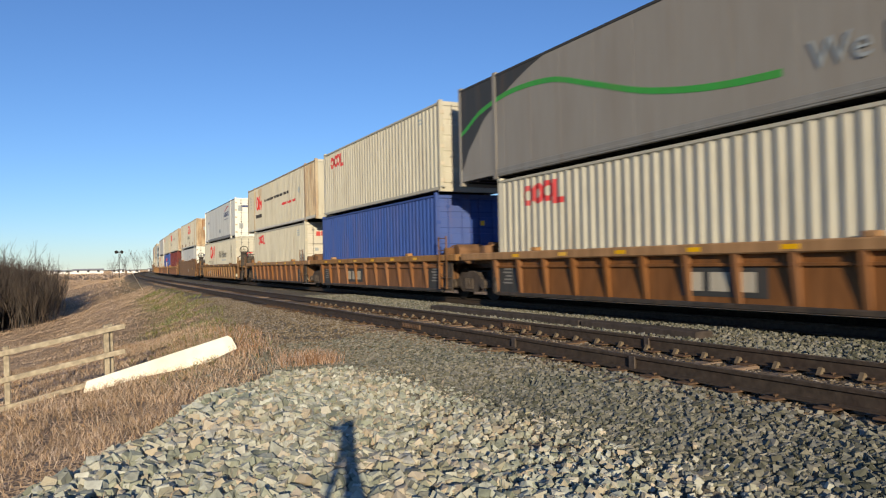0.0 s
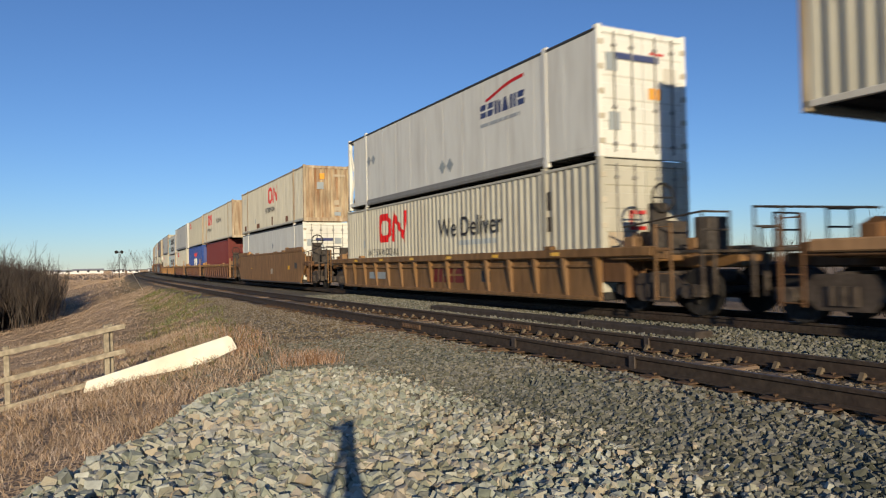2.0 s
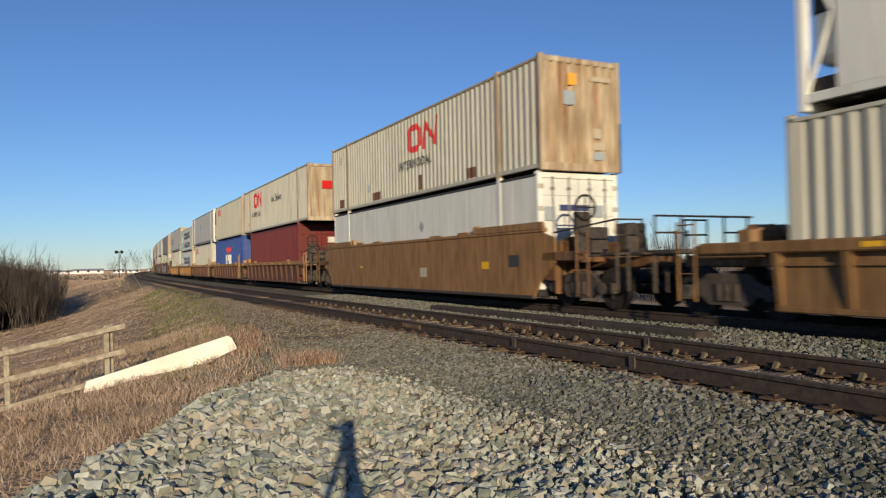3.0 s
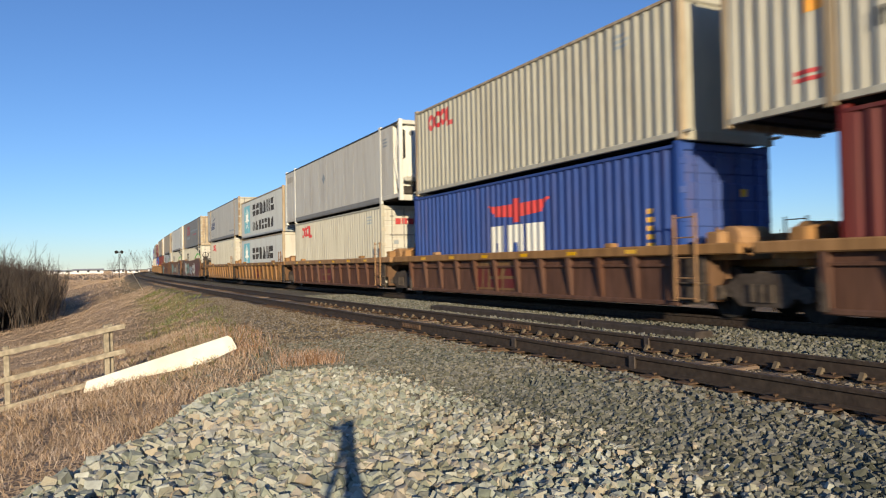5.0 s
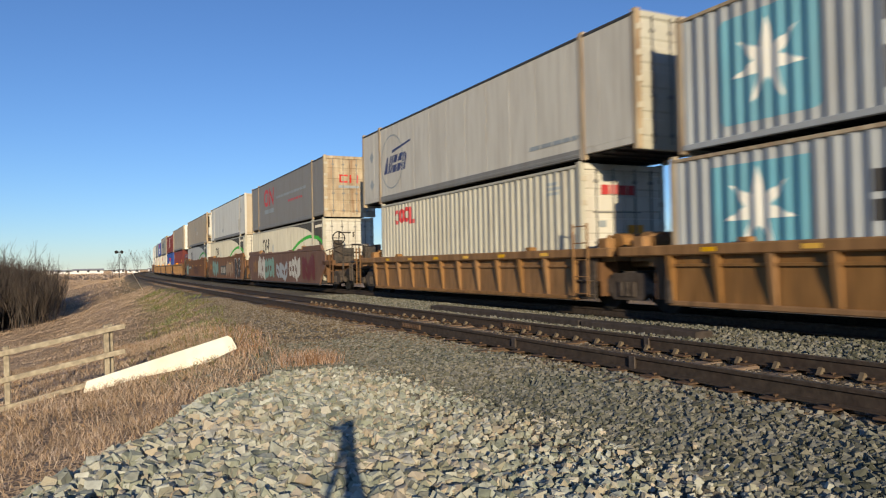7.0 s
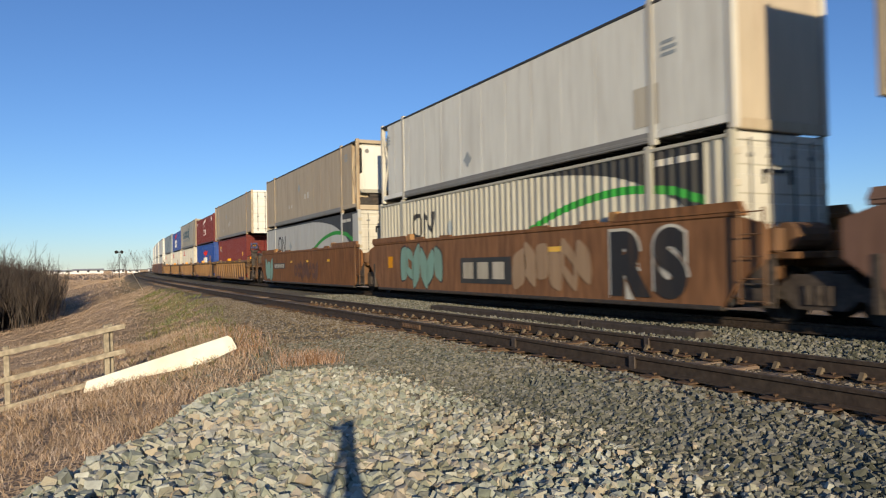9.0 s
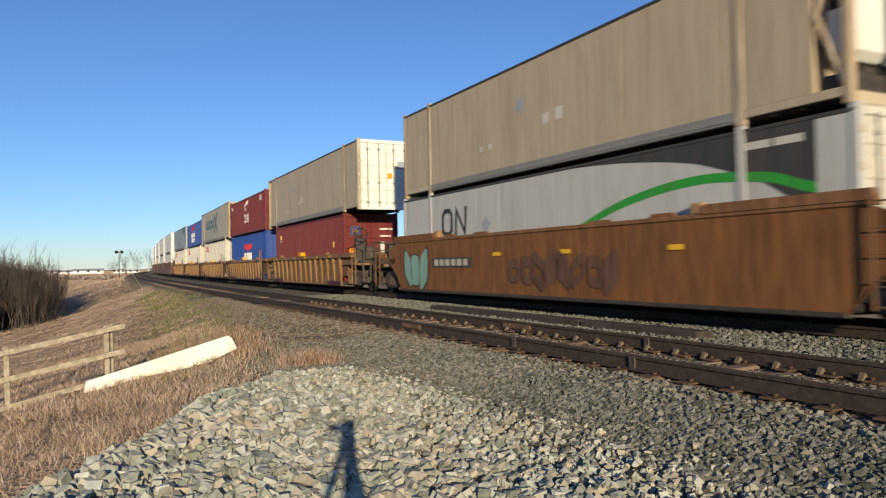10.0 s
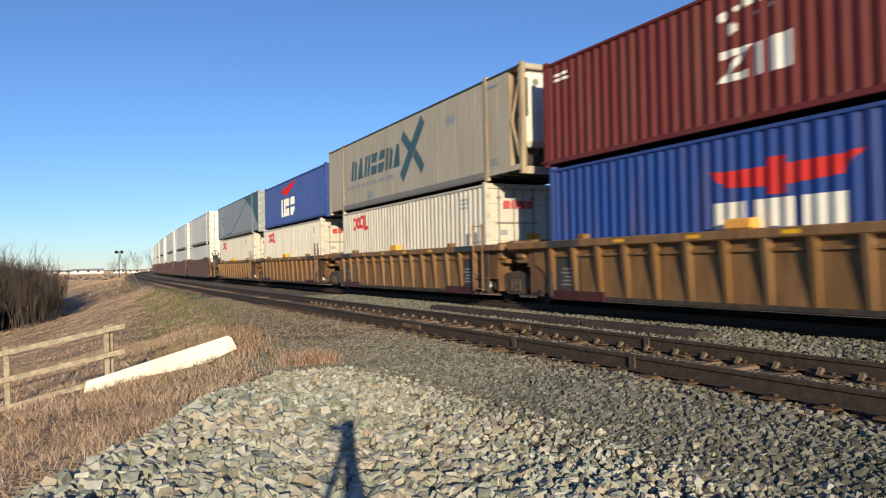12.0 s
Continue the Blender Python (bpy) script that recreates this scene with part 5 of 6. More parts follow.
def graffiti(seed, h, z, w, tall, mat="mint"):
    """A loose cluster of sprayed rounded strokes with gaps."""
    rnd, out, n = random.Random(seed), [], max(3, round(w / 0.55))
    for i in range(n):
        c = h + w * (i + 0.5) / n + rnd.uniform(-0.05, 0.05)
        r = w / n * rnd.uniform(0.5, 0.62)
        top, base = z + tall * rnd.uniform(0.8, 1), z + tall * rnd.uniform(0, 0.2)
        mid, hole = (top + base) / 2, rnd.random() < 0.3
        last, lean = None, rnd.uniform(-0.25, 0.25)
        for k in range(13):
            a = -1 + k / 6
            half = (top - base) / 2 * (1 - abs(a) ** 5) ** 0.5
            tilt = lean * a * tall
            now = (c + a * r, mid - half + tilt, mid + half + tilt)
            if last:
                if hole and abs(a - 1 / 12) < 0.42:
                    for lo, hi in ((0.0, 0.33), (0.62, 1.0)):
                        out.append((last[0], now[0], last[1] + lo * (last[2] - last[1]), last[1] + hi * (last[2] - last[1]), now[1] + lo * (now[2] - now[1]), now[1] + hi * (now[2] - now[1])))
                else:
                    out.append((last[0], now[0], last[1], last[2], now[1], now[2]))
            last = now
    return ("graffiti", mat, out)


def plate_marks(h, z, w, tall, n=4):
    """A dark name board with pale blocks."""
    blocks = tuple(("mark", "tan", [bar(h + w * (0.06 + 0.9 * i / n), h + w * (0.06 + 0.9 * (i + 0.72) / n), z + tall * 0.18, z + tall * 0.82)]) for i in range(n))
    return (("board", "charcoal", [bar(h, h + w, z, z + tall)]),) + blocks


# where the ribbed side sheets of each car begin and end
SHEETS = {0: (4.0, 16.4), 1: (19.55, 31.75), 2: (35.3, 47.2), 3: (53.95, 70.5), 5: (98.75, 111.4), 6: (114.3, 126.3), 7: (129.3, 141.25), 8: (144.0, 156.25), 9: (159.05, 171.3),
          13: (237.85, 249.75), 14: (253.25, 264.3), 15: (267.85, 279.2), 16: (283.05, 294.5), 17: (298.15, 311.4)}


def build_cars(tail):
    # well from, well to, style, paint, front end, rear end, label, decals
    brown = "brown ribbed steel well car with dusty dark ends"
    gold = "gold ribbed steel well car with worn paint"
    rows = [
        (4.0, 16.75, "rib", "brown", "joint", "joint", brown, plate_marks(6.9, 0.4, 1.9, 0.53, 3), True),
        (19.9, 32.4, "rib", "brown", "joint", "joint", brown, plate_marks(3.9, 0.4, 1.9, 0.53, 3), True),
        (35.0, 47.7, "rib", "brown", "joint", "coupler", brown, (), True),
        (53.6, 70.7, "rib", "gold", "coupler", "coupler", "yellow-gold ribbed well car carrying long containers", (("logo", "maroon", mark_blocks(8.6, 0.5, 3, 0.62, 0.45, 0.1)), ("board", "charcoal", [bar(11.6, 12.1, 0.55, 0.85)]), ("board", "slate", [bar(3.0, 4.6, 0.55, 0.8)])), False),
        (76.9, 93.4, "smooth", "ochre", "coupler", "coupler", "ochre smooth-sided well car streaked with dust", (("sticker", "yellow", [bar(4.0, 4.3, 0.95, 1.02), bar(13.6, 14.0, 0.9, 1.1)]), ("board", "charcoal", [bar(15.0, 15.5, 0.95, 1.25)]), ("stain", "tan", [bar(9.6, 10.1, 0.65, 0.95)])), False),
        (98.6, 111.4, "rib", "rust", "coupler", "joint", "rust-brown ribbed steel well car", (), False),
        (114.0, 126.6, "rib", "rust", "joint", "joint", "rust-brown ribbed steel well car with a patch of faded logo", (("logo", "gold", [bar(4.5, 6.6, 0.35, 1.1)]), ("mark", "maroon", mark_blocks(4.7, 0.4, 3, 0.6, 0.55, 0.1))), False),
        (128.9, 141.75, "rib", "rust", "joint", "joint", "rust-brown ribbed steel well car with a patch of faded logo", (("logo", "gold", [bar(4.5, 6.6, 0.35, 1.1)]), ("mark", "maroon", mark_blocks(4.7, 0.4, 3, 0.6, 0.55, 0.1))), False),
        (143.8, 156.7, "rib", "ochre", "joint", "joint", "ochre ribbed steel well car", (("mark", "maroon", mark_blocks(5.2, 0.4, 3, 0.7, 0.55, 0.1)),), False),
        (158.7, 171.3, "rib", "ochre", "joint", "coupler", "ochre ribbed steel well car", (), False),
        (177.9, 194.0, "smooth", "plum", "coupler", "joint", "brown smooth-sided well car covered in spray graffiti", (graffiti(4, 1.1, 0.7, 1.4, 0.8, "ochre"), graffiti(5, 2.5, 0.3, 2.0, 1.35, "pale"), graffiti(6, 4.4, 0.3, 2.4, 1.35, "mint"), graffiti(8, 7.4, 0.35, 2.4, 1.0, "bluegrey"), graffiti(9, 10.2, 0.35, 2.2, 1.2, "pale"), graffiti(7, 12.8, 0.4, 2.2, 1.2, "maroon")), False),
        (196.4, 213.1, "smooth", "brown", "joint", "joint", "brown smooth-sided well car with a name board and sprayed tags", (graffiti(11, 2.45, 0.36, 3.2, 1.36, "black"), graffiti(11, 2.5, 0.42, 3.1, 1.24, "mint")) + plate_marks(6.8, 0.5, 2.75, 0.72, 3) + (graffiti(2, 9.6, 0.42, 3.2, 1.15, "stain_tag"), ("sticker", "yellow", [bar(11.2, 11.7, 1.3, 1.42)]), ("sticker", "orange", [bar(1.4, 1.8, 0.95, 1.35)])), False),
        (215.0, 231.9, "smooth", "brown", "joint", "coupler", "brown smooth-sided well car with a mint graffiti tag", (graffiti(3, 0.72, 0.26, 1.86, 1.34, "black"), graffiti(3, 0.8, 0.32, 1.7, 1.22, "mint")) + plate_marks(2.9, 0.95, 2.5, 0.3, 6) + (("sticker", "yellow", [bar(6.6, 7.0, 1.25, 1.35), bar(9.6, 10.0, 1.25, 1.35), bar(13.0, 13.4, 1.25, 1.35)]), graffiti(9, 7.4, 0.4, 4.2, 0.9, "rust")), False),
        (237.6, 250.4, "rib", "gold", "coupler", "joint", gold, (), False),
        (252.4, 265.3, "rib", "gold", "joint", "joint", gold + " and dark end panels", (), True),
        (267.2, 280.0, "rib", "gold", "joint", "joint", gold + " and dark end panels", (), True),
        (282.5, 295.3, "rib", "gold", "joint", "joint", gold + " and dark end panels", (), True),
        (297.5, 311.8, "rib", "gold", "joint", "coupler", gold + " and dark end panels", (), True),
    ]
    for i, (f, r) in enumerate(tail):
        rows.append((f - 0.3, r + 0.3, "smooth", "plum", "coupler" if i % 3 == 0 else "joint", "coupler" if i % 3 == 2 else "joint", "plum-brown smooth-sided well car", (), False))
    for i, (f, r, style, mat, front, rear, label, decals, dark) in enumerate(rows):
        gf = (f - rows[i - 1][1]) / 2 if i else 1.6
        gr = (rows[i + 1][0] - r) / 2 if i + 1 < len(rows) else 2.0
        gf -= 0.45 if front == "coupler" else 0.0
        gr -= 0.45 if rear == "coupler" else 0.0
        car = well_car(f, r, style, M[mat], front, rear, max(gf, 0.3), max(gr, 0.3), label, decals, dark, (("R", 1.62, 13.4, 0.45, "black"), ("S", 1.62, 14.72, 0.45, "black")) if i == 11 else (), M["dusty"] if mat in ("rust", "brown") and style == "rib" else None, 0.24 if i in (13, 14, 15, 16, 17) else 0.0, SHEETS.get(i))
        MOVERS.append((car, (f + r) / 2, 0.0))


build_boxes()
build_cars(build_tail())


# ---- lineside ----
def build_fence():
    fence = tagged(new("rail_fence"), "weathered grey two-rail wooden fence on the grassy bank", "fence")
    posts = ((0.50, 13.0), (0.56, 13.06), (-0.9, 12.9), (-2.75, 12.8))
    for x, y in posts:
        g = ground_z(x, y)
        bm = bmesh.new()
        cbox(bm, -0.04, 0.04, -0.05, 0.05, g - 0.25, 0.19 - 0.17 * (0.5 - x), 0.012)
        p = part("post", bm, M["fence"], fence)
        p.matrix_basis = pose(x, y, 0, 1.5, -1.5, 8)
    for z0, z1 in ((0.10, 0.05), (-0.31, -0.36), (-0.72, -0.86)):
        bm = bmesh.new()
        a, c = Vector((0.78, 12.92, z0 + 0.06)), Vector((-3.2, 12.72, z1 - 0.62))
        if z0 < -0.6:
            a = Vector((0.45, 12.92, z0 + 0.02))
        d = c - a
        cbox(bm, 0, d.length, -0.02, 0.02, -0.042, 0.042, 0.008)
        r = part("rail_board", bm, M["fence"], fence)
        r.matrix_basis = Matrix.Translation(a) @ d.to_track_quat("X", "Z").to_matrix().to_4x4()


def build_board():
    a, c = Vector((0.13, 12.75, -0.79)), Vector((2.45, 12.6, -0.25))
    d = c - a
    bm = bmesh.new()
    v = [(0, -0.08), (0.1, 0.10), (d.length - 0.05, 0.19), (d.length, 0.14), (d.length + 0.05, -0.06), (d.length * 0.7, -0.2), (d.length * 0.3, -0.22)]
    prism(bm, v, "y", -0.03, 0.03)
    ob = part("white_plank", bm, M["board"], None)
    ob.matrix_basis = Matrix.Translation(a) @ d.to_track_quat("X", "Z").to_matrix().to_4x4()
    tagged(ob, "broad white-painted plank lying tilted in dry grass", "plank")


def build_tripod():
    t = tagged(new("tripod"), "black video camera on a spread tripod on the rubble", "tripod")
    t.matrix_basis = pose(0, 0, 0, 0, 0, -27.4)
    bm = bmesh.new()
    cbox(bm, -0.055, 0.06, -0.22, -0.03, 1.03, 1.15, 0.02)
    rod(bm, (0.0, -0.03, 1.09), (0.0, -0.012, 1.09), 0.03, 12)
    body = part("video_camera", bm, M["plastic"], t)
    bm = bmesh.new()
    cbox(bm, -0.17, -0.055, -0.14, -0.125, 1.06, 1.125, 0.004)
    part("screen", bm, M["plastic"], body)
    bm = bmesh.new()
    cbox(bm, -0.06, 0.06, -0.16, -0.04, 0.86, 1.03, 0.02)
    rod(bm, (0, -0.1, 0.35), (0, -0.1, 0.88), 0.032, 10)
    part("head", bm, M["plastic"], t)
    for a in (80, 200, 320):
        bm = bmesh.new()
        x, y = 0.52 * math.cos(radians(a)), 0.52 * math.sin(radians(a))
        rod(bm, (0.05 * math.cos(radians(a)), -0.1 + 0.05 * math.sin(radians(a)), 0.9), (x, y - 0.1, -0.38), 0.026, 8, 0.02)
        part("leg", bm, M["plastic"], t)


def twig_mesh(name, seed, tall, spread, stems, mat="twig"):
    rnd = random.Random(seed)
    verts, faces = [], []

    def stick(a, c, r0, r1):
        d = (c - a).normalized()
        p = d.orthogonal().normalized()
        q = d.cross(p)
        b = len(verts)
        for o, r in ((a, r0), (c, r1)):
            for k in range(3):
                an = 2.094 * k
                verts.append(tuple(o + r * (math.cos(an) * p + math.sin(an) * q)))
        for k in range(3):
            faces.append((b + k, b + (k + 1) % 3, b + 3 + (k + 1) % 3, b + 3 + k))

    def grow(a, d, length, r, depth):
        c = a + d * length
        stick(a, c, r, r * 0.6)
        if depth == 0:
            return
        for _ in range(rnd.randint(2, 4)):
            f = rnd.uniform(0.35, 1.0)
            nd = (d + Vector((rnd.uniform(-1, 1), rnd.uniform(-1, 1), rnd.uniform(-0.1, 0.8))) * 0.55).normalized()
            grow(a + d * length * f, nd, length * rnd.uniform(0.45, 0.7), r * 0.55, depth - 1)
    for _ in range(stems):
        base = Vector((rnd.uniform(-spread, spread) * 0.5, rnd.uniform(-spread, spread) * 0.5, -0.1))
        d = Vector((rnd.uniform(-0.35, 0.35), rnd.uniform(-0.35, 0.35), 1)).normalized()
        grow(base, d, tall * rnd.uniform(0.35, 0.6), 0.02 * tall / 3, 3)
    return fast_mesh(name, verts, faces, M[mat])


def build_shrubs():
    rnd = random.Random(5)
    kinds = []
    for i in range(3):
        ob = twig_mesh("bare_shrub", 40 + i, 4.6, 2.4, 24)
        tagged(ob, "leafless grey-brown shrub in the ditch beside the bank", "shrub", "bare shrubs in the ditch")
        kinds.append(ob)
    spots = [(x, y) for y in (58, 63, 68, 74, 80, 87, 95) for x in np.arange(-16 - 0.1 * y, -1.3 - 0.03 * (y - 58), 1.0)]
    for i, (x, y) in enumerate(spots):
        x, y = x + rnd.uniform(-0.7, 0.7), y + rnd.uniform(-2, 2)
        k = 1.25 * rnd.uniform(0.75, 1.15) * (0.62 + 0.38 * smooth(-0.5, -5, x))
        m = pose(x, y, ground_z(x, y), 0, 0, rnd.uniform(0, 360))
        ob = kinds[i] if i < 3 else new("bare_shrub", kinds[i % 3].data)
        if i >= 3:
            tagged(ob, "leafless grey-brown shrub in the ditch beside the bank", "shrub", "bare shrubs in the ditch")
        ob.matrix_basis = m @ Matrix.Diagonal((k, k, k, 1))
    for i in range(46):
        y = 4 + i * 1.6 + rnd.uniform(-1, 1)
        x = 30 + rnd.uniform(-2, 4) + bend(y)
        ob = tagged(new("bare_shrub", kinds[i % 3].data), "leafless shrub beyond the main line", "shrub", "bare shrubs beyond the line")
        k = rnd.uniform(0.55, 0.95)
        ob.matrix_basis = pose(x, y, ground_z(x, y), 0, 0, rnd.uniform(0, 360)) @ Matrix.Diagonal((k, k, k, 1))
    tree = twig_mesh("bare_tree", 77, 9.0, 2.0, 5)
    for i, (x, y) in enumerate(((16.0, 262.0), (20.0, 266.0), (24.5, 262.0), (27.0, 268.0), (13.0, 275.0))):
        ob = tree if i == 0 else new("bare_tree", tree.data)
        tagged(ob, "distant leafless tree near the signal", "tree", "distant bare trees")
        ob.matrix_basis = pose(x, y, ground_z(x, y), 0, 0, 60 * i)


def build_signal():
    y, x = 190.0, 10.3
    g = ground_z(x, y)
    s = tagged(new("railway_signal"), "black double-headed railway signal on a slim mast", "signal")
    s.matrix_basis = pose(x, y, g)
    bm = bmesh.new()
    rod(bm, (0, 0, 0), (0, 0, 6.6), 0.09, 8)
    part("mast", bm, M["steel"], s)
    for k in (-0.6, 0.6):
        bm = bmesh.new()
        rod(bm, (k, -0.15, 6.3), (k, 0.0, 6.3), 0.4, 16)
        rod(bm, (k, -0.5, 6.3), (k, -0.15, 6.3), 0.2, 10)
        part("signal_head", bm, M["rubber"], s)
    bm = bmesh.new()
    cbox(bm, -0.7, 0.7, -0.1, 0.1, 6.2, 6.35, 0.02)
    part("bracket", bm, M["steel"], s)


def build_stick():
    bm = bmesh.new()
    a, c = Vector((5.1, 60.25, -0.9)), Vector((3.62, 54.9, 1.19))
    rod(bm, a, c, 0.022, 6)
    tagged(part("leaning_marker_pole", bm, M["board"], None), "thin pale pole leaning over the bank", "pole")


def build_sheds():
    rnd = random.Random(9)
    for name, x, w, h, d in (("shed", -40, 14, 6, 10), ("shed", -18, 30, 4.5, 14), ("shed", 16, 34, 5.5, 18), ("house", -62, 10, 6, 9), ("shed", 62, 10, 5, 9), ("house", 74, 9, 6.5, 9), ("shed", 100, 16, 5, 9), ("house", 125, 10, 7, 9)):
        y = 640 + rnd.uniform(-30, 30)
        x, w, h, d = 0.42 * x + 5, 0.62 * w, 0.42 * h, 0.4 * d
        t = tagged(new(name), "distant white low farm building on the horizon", "building", "buildings on the horizon")
        t.matrix_basis = pose(x, y, ground_z(x, y))
        bm = bmesh.new()
        cbox(bm, -w / 2, w / 2, -d / 2, d / 2, -1, h, 0.05)
        wall = part("wall", bm, M["shed"], t)
        bm = bmesh.new()
        prism(bm, ((-d / 2 - 0.5, h), (d / 2 + 0.5, h), (0, h + d * 0.22)), "x", -w / 2 - 0.4, w / 2 + 0.4)
        part("roof", bm, M["roof"], t)
        for i in range(max(2, int(w / 6))):
            bm = bmesh.new()
            cx = -w / 2 + w * (i + 0.5) / max(2, int(w / 6))
            cbox(bm, cx - 0.8, cx + 0.8, -d / 2 - 0.06, -d / 2 + 0.05, 1.2, 2.8, 0.02)
            part("window", bm, M["glass_dark"], wall)


build_fence()
build_board()
build_tripod()
build_shrubs()
build_signal()
build_stick()
build_sheds()


# ---- stones and grass ----
BLOCK_V = np.array([(x, y, z) for z in (-1, 1) for y in (-1, 1) for x in (-1, 1)] + [(0, 0, 1.15), (0, 0, -1.15)], float)
BLOCK_F = np.array([(0, 1, 5), (0, 5, 4), (1, 3, 7), (1, 7, 5), (3, 2, 6), (3, 6, 7), (2, 0, 4), (2, 4, 6), (4, 5, 8), (5, 7, 8), (7, 6, 8), (6, 4, 8), (1, 0, 9), (3, 1, 9), (2, 3, 9), (0, 2, 9)])


def stone_shapes(n, seed):
    """Angular broken blocks."""
    rng = np.random.default_rng(seed)
    out = []
    for _ in range(n):
        v = BLOCK_V * np.array((0.8, 0.8, 0.8)) + rng.uniform(-0.26, 0.26, (10, 3))
        v[:4] *= rng.uniform(0.55, 1.0)
        v[4:8] *= np.array((rng.uniform(0.5, 1.0), rng.uniform(0.5, 1.0), 1))
        out.append(v * np.array((1.0, rng.uniform(0.65, 1.0), rng.uniform(0.45, 0.8))))
    return out


def scatter(name, pts, sizes, mat, seed, label, category="stones"):
    rng = np.random.default_rng(seed)
    shapes = np.array(stone_shapes(14, seed))
    n = len(pts)
    v = shapes[rng.integers(0, 14, n)] * sizes[:, None, None]
    q = rng.normal(size=(n, 4)) * np.array((1.6, 0.5, 0.5, 1.6))
    q /= np.linalg.norm(q, axis=1)[:, None]
    w, x, y, z = q.T
    R = np.stack([1 - 2 * (y * y + z * z), 2 * (x * y - z * w), 2 * (x * z + y * w), 2 * (x * y + z * w), 1 - 2 * (x * x + z * z), 2 * (y * z - x * w), 2 * (x * z - y * w), 2 * (y * z + x * w), 1 - 2 * (x * x + y * y)], 1).reshape(n, 3, 3)
    v = np.einsum("nij,nkj->nki", R, v) + pts[:, None, :]
    f = BLOCK_F[None] + (np.arange(n) * 10)[:, None, None]
    ob = fast_mesh(name, v.reshape(-1, 3), f.reshape(-1, 3), mat)
    return tagged(ob, label, category, kind="stuff")


def pick(rng, n, x0, x1, y0, y1, keep):
    out = []
    for _ in range(n):
        y = rng.uniform(y0, y1)
        x = rng.uniform(x0, x1) + bend(y)
        if rng.random() < keep(x, y):
            out.append((x, y, ground_z(x, y)))
    return np.array(out)


def build_stones():
    rng = np.random.default_rng(11)
    pts = pick(rng, 24000, -2.2, 5.0, 1.8, 10.5, lambda x, y: 1.0 if mound(x, y) > 0.12 + 0.3 * rng.random() else 0.0)
    sizes = rng.uniform(0.036, 0.078, len(pts)) * (1.1 - 0.5 * np.clip((pts[:, 0] - 1.4) / 2.4, 0, 1))
    pts[:, 2] += rng.uniform(-0.025, 0.03, len(pts))
    near = (pts[:, 1] < 7.2) & (pts[:, 0] < 2.6) & (pts[:, 0] > -0.6) & (sizes > 0.05)
    idx = np.where(near)[0][:300]
    rest = np.ones(len(pts), bool)
    rest[idx] = False
    scatter("rubble", pts[rest], sizes[rest], M["stone"], 3, "heap of grey-green broken quarry stones", "rubble")
    heap = tagged(new("rubble_heap"), "loose grey-green quarry stones on top of the heap", "rubble")
    shapes = []
    for i, v in enumerate(stone_shapes(10, 8)):
        me = bpy.data.meshes.new("stone")
        me.from_pydata([tuple(p) for p in v], [], [tuple(int(q) for q in t) for t in BLOCK_F])
        me.materials.append(M["stone_piece"])
        shapes.append(me)
    rnd = random.Random(2)
    for k, i in enumerate(idx):
        o = new("stone", shapes[k % 10])
        o.parent = heap
        s = float(sizes[i]) * 1.05
        o.matrix_basis = pose(*[float(c) for c in pts[i]], rnd.uniform(-25, 25), rnd.uniform(-25, 25), rnd.uniform(0, 360)) @ Matrix.Diagonal((s, s, s, 1))
    pts = pick(rng, 60000, 1.4, 5.5, 1.2, 13, lambda x, y: (1.0 - 0.6 * smooth(8, 13, y)) * (1.0 - 0.8 * smooth(4.7, 5.3, x - bend(y))) * (1 if x - bend(y) > gravel_edge(y) - 0.1 else 0.1) * (1 if mound(x, y) < 0.5 else 0.05))
    scatter("gravel", pts, rng.uniform(0.02, 0.05, len(pts)) * (1.0 - 0.3 * np.clip((pts[:, 1] - 6) / 5, 0, 1)), M["ballast"], 4, "loose grey ballast gravel on the shelf by the track", "gravel")
    pts = pick(rng, 14000, -2.6, 5.5, -3.0, 2.4, lambda x, y: 1.0)
    scatter("gravel", pts, rng.uniform(0.03, 0.06, len(pts)), M["stone"], 9, "broken grey stones round the tripod", "gravel")
    pts = pick(rng, 20000, 2.6, 5.4, 9, 32, lambda x, y: 0.8 if x - bend(y) > gravel_edge(y) - 0.2 else 0.12)
    scatter("gravel", pts, rng.uniform(0.015, 0.035, len(pts)), M["ballast_brown"], 5, "dusty brown gravel on the shelf by the track", "gravel")
    pts = pick(rng, 32000, 7.6, 10.75, 2, 30, lambda x, y: 1.0)
    pts[:, 2] += rng.uniform(0.0, 0.05, len(pts))
    scatter("ballast", pts, rng.uniform(0.025, 0.05, len(pts)), M["ballast"], 6, "grey track ballast between the two lines", "ballast")
    pts = pick(rng, 9000, 4.9, 7.9, 2, 22, lambda x, y: 0.9)
    pts[:, 2] -= 0.01
    scatter("ballast", pts, rng.uniform(0.02, 0.04, len(pts)), M["ballast_brown"], 7, "brown dusty ballast among the siding sleepers", "ballast")


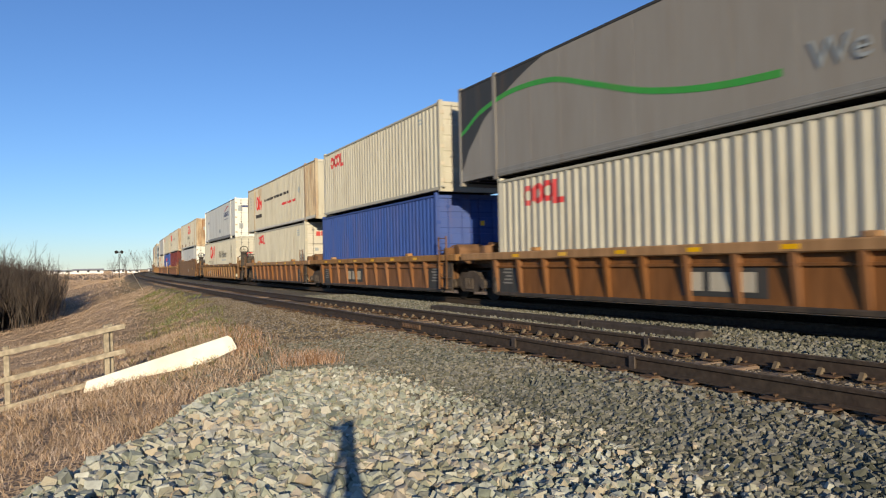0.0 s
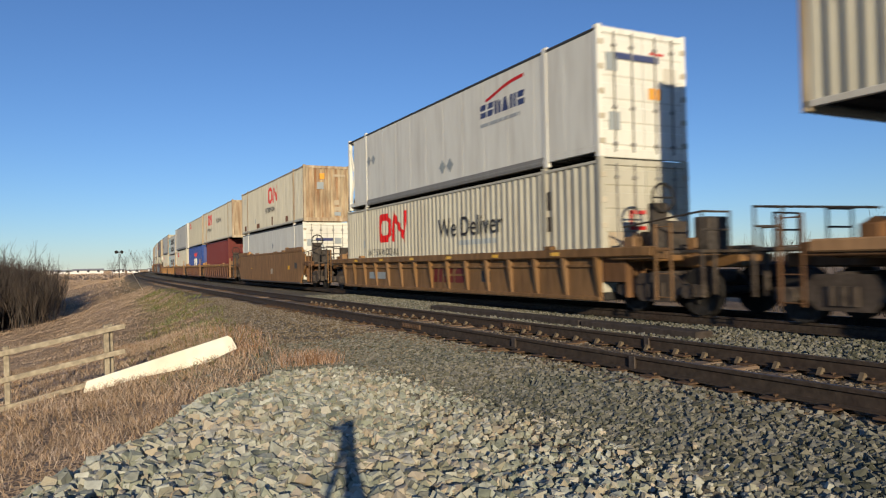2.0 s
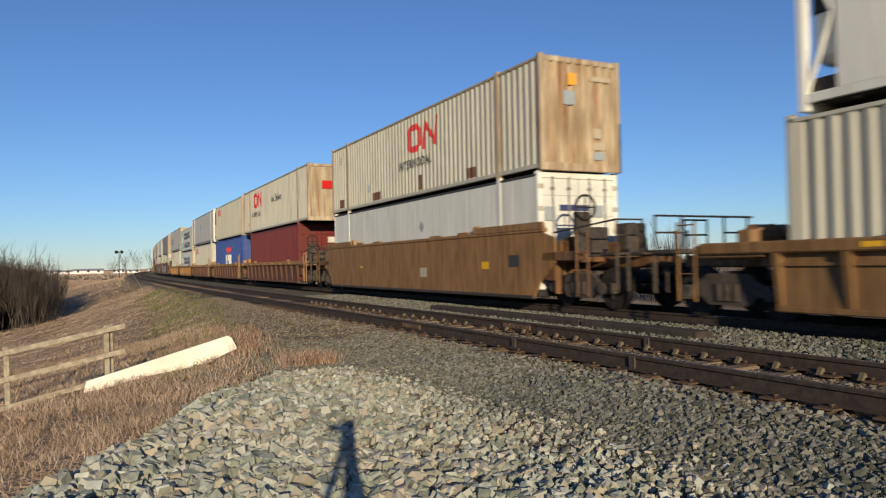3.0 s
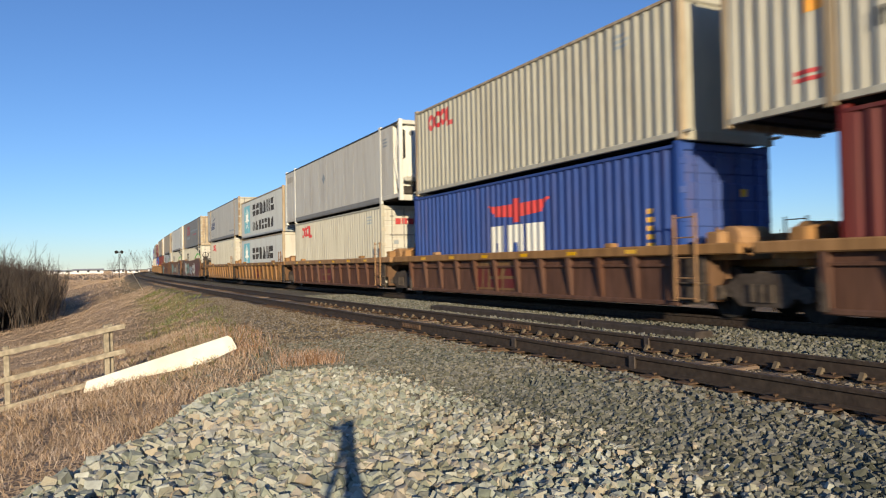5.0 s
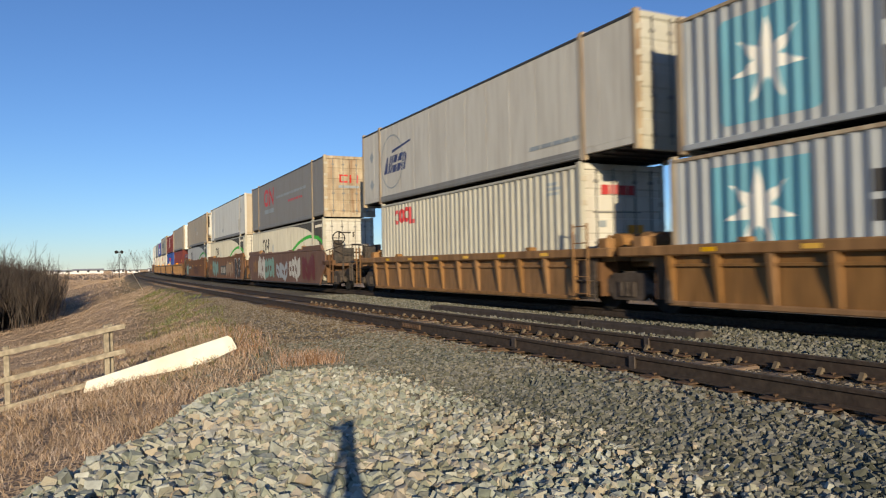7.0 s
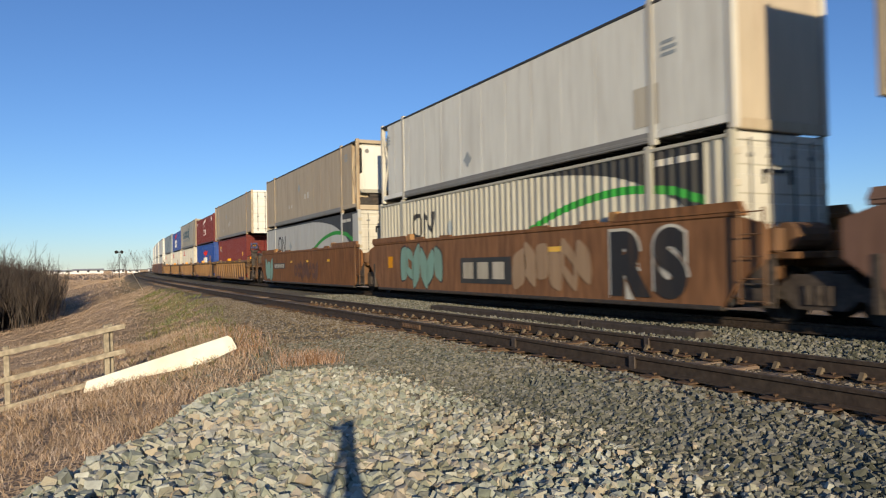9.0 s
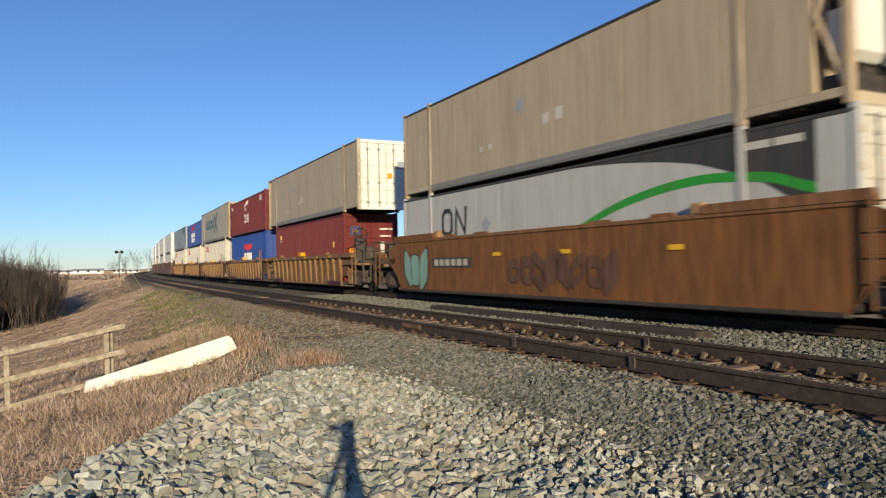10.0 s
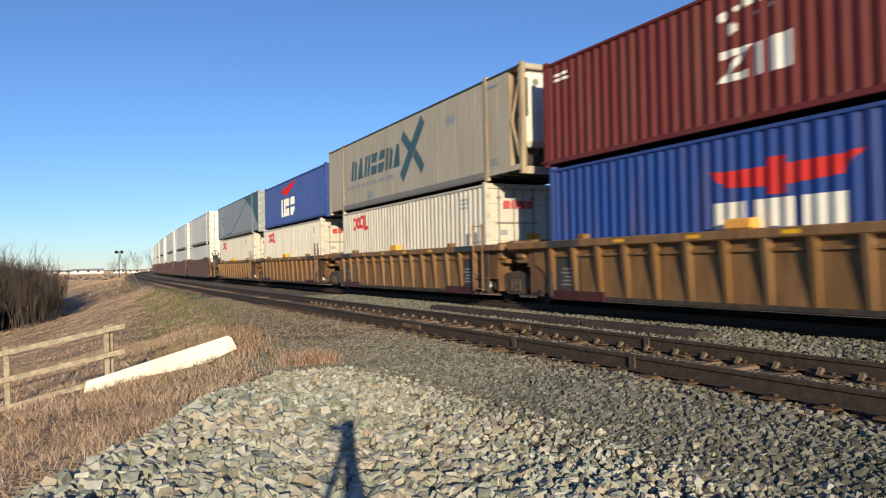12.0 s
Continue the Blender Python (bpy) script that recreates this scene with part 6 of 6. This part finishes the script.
def blades(name, pts, tall, mat, seed, label, lean=0.5, wide=0.006):
    rng = np.random.default_rng(seed)
    n = len(pts)
    a = rng.uniform(0, 2 * np.pi, n)
    side = np.stack([np.cos(a), np.sin(a), np.zeros(n)], 1)
    b = rng.uniform(0, 2 * np.pi, n)
    push = np.stack([np.cos(b), np.sin(b), np.zeros(n)], 1) * (lean * rng.uniform(0.2, 1.2, n))[:, None]
    h = tall * rng.uniform(0.5, 1.15, n)
    up = np.array((0, 0, 1.0))
    w = wide * (1 + pts[:, 1] / 9)
    p0, p1 = pts - side * w[:, None], pts + side * w[:, None]
    mid = pts + up * (0.6 * h)[:, None] + push * (0.35 * h)[:, None]
    p2, p3 = mid + side * (0.75 * w)[:, None], mid - side * (0.75 * w)[:, None]
    tip = pts + up * (0.92 * h)[:, None] + push * h[:, None]
    v = np.stack([p0, p1, p2, p3, tip], 1).reshape(-1, 3)
    base = (np.arange(n) * 5)[:, None]
    f = np.concatenate([base + np.array((0, 1, 2)), base + np.array((0, 2, 3)), base + np.array((3, 2, 4))])
    return tagged(fast_mesh(name, v, f, M[mat]), label, "grass", kind="stuff")


def build_grass():
    rng = np.random.default_rng(21)

    def straw(x, y):
        u = x - bend(y)
        e = gravel_edge(y)
        if mound(x, y) > 0.15:
            return 0.02
        return smooth(0.3, -0.7, u - e) * (0.55 + 0.7 * noise.noise((x * 0.9, y * 0.9, 3.0)))
    pts = pick(rng, 150000, -8, 4, 5, 20, straw)
    blades("dry_grass", pts, 0.13, "grass", 1, "dry straw-coloured grass matted over the bank", 1.5, 0.0017)
    pts = pick(rng, 130000, -14, 5, 18, 62, straw)
    blades("dry_grass", pts, 0.085, "grass", 2, "dry straw-coloured grass on the far bank", 1.1, 0.0011)
    pts = pick(rng, 60000, -75, 5, 55, 300, lambda x, y: 1.0 if x - bend(y) < gravel_edge(y) - 0.5 else 0.0)
    blades("dry_grass", pts, 0.12, "grass", 5, "dry straw-coloured grass of the field and far bank", 0.8, 0.003)
    pts = pick(rng, 30000, -420, -8, 280, 1500, lambda x, y: 1.0)
    blades("dry_grass", pts, 0.5, "grass", 6, "dry straw-coloured grass of the distant field", 1.0, 0.008)
    pts = pick(rng, 38000, 0.5, 5.5, 11, 50, lambda x, y: smooth(1.5, 0.2, abs(x - bend(y) - gravel_edge(y) + 0.7)) * max(0, 0.35 + noise.noise((x * 0.8, y * 0.5, 6.0))))
    blades("green_grass", pts, 0.11, "grass_green", 3, "fading green grass along the gravel edge", 0.9, 0.003)
    pts = np.concatenate([pick(rng, 5200, 2.3, 4.0, 9.7, 11.2, lambda x, y: smooth(0.6, 0.1, abs(x - 3.1)) * smooth(0.6, 0.1, abs(y - 10.4)) * max(0, 0.6 + noise.noise((x * 4, y * 4, 1)))), pick(rng, 700, 2.6, 3.5, 13.5, 17, lambda x, y: 0.5), pick(rng, 500, 2.3, 3.0, 11.4, 13.2, lambda x, y: 0.5)])
    blades("dry_weed", pts, 0.26, "weed", 4, "russet dry weeds at the edge of the gravel", 0.7, 0.0014)


build_stones()
build_grass()


# ---- movement ----
def motions():
    """The train rolls along the line towards the camera at a steady speed; every wheelset turns with it."""
    for ob, y0, z in MOVERS:
        y0 -= 0.15 * smooth(28, 40, y0) + 0.12 * smooth(185, 195, y0) * smooth(236, 228, y0)
        rows = []
        for i in range(13):
            rows.append((float(i), line_pose(TRAIN_U, y0 - SPEED * i, z)))
        walk(ob, rows)
    turn = math.degrees(SPEED / 0.457)
    rows = [(i / 30, pose(0, 0, 0, turn * i / 30)) for i in range(361)]
    lead = WHEELSETS[0]
    walk(lead, rows)
    for w in WHEELSETS[1:]:
        w.rotation_mode = "QUATERNION"
        w.animation_data_create()
        w.animation_data.action = lead.animation_data.action
        w.animation_data.action_slot = lead.animation_data.action_slot


motions()
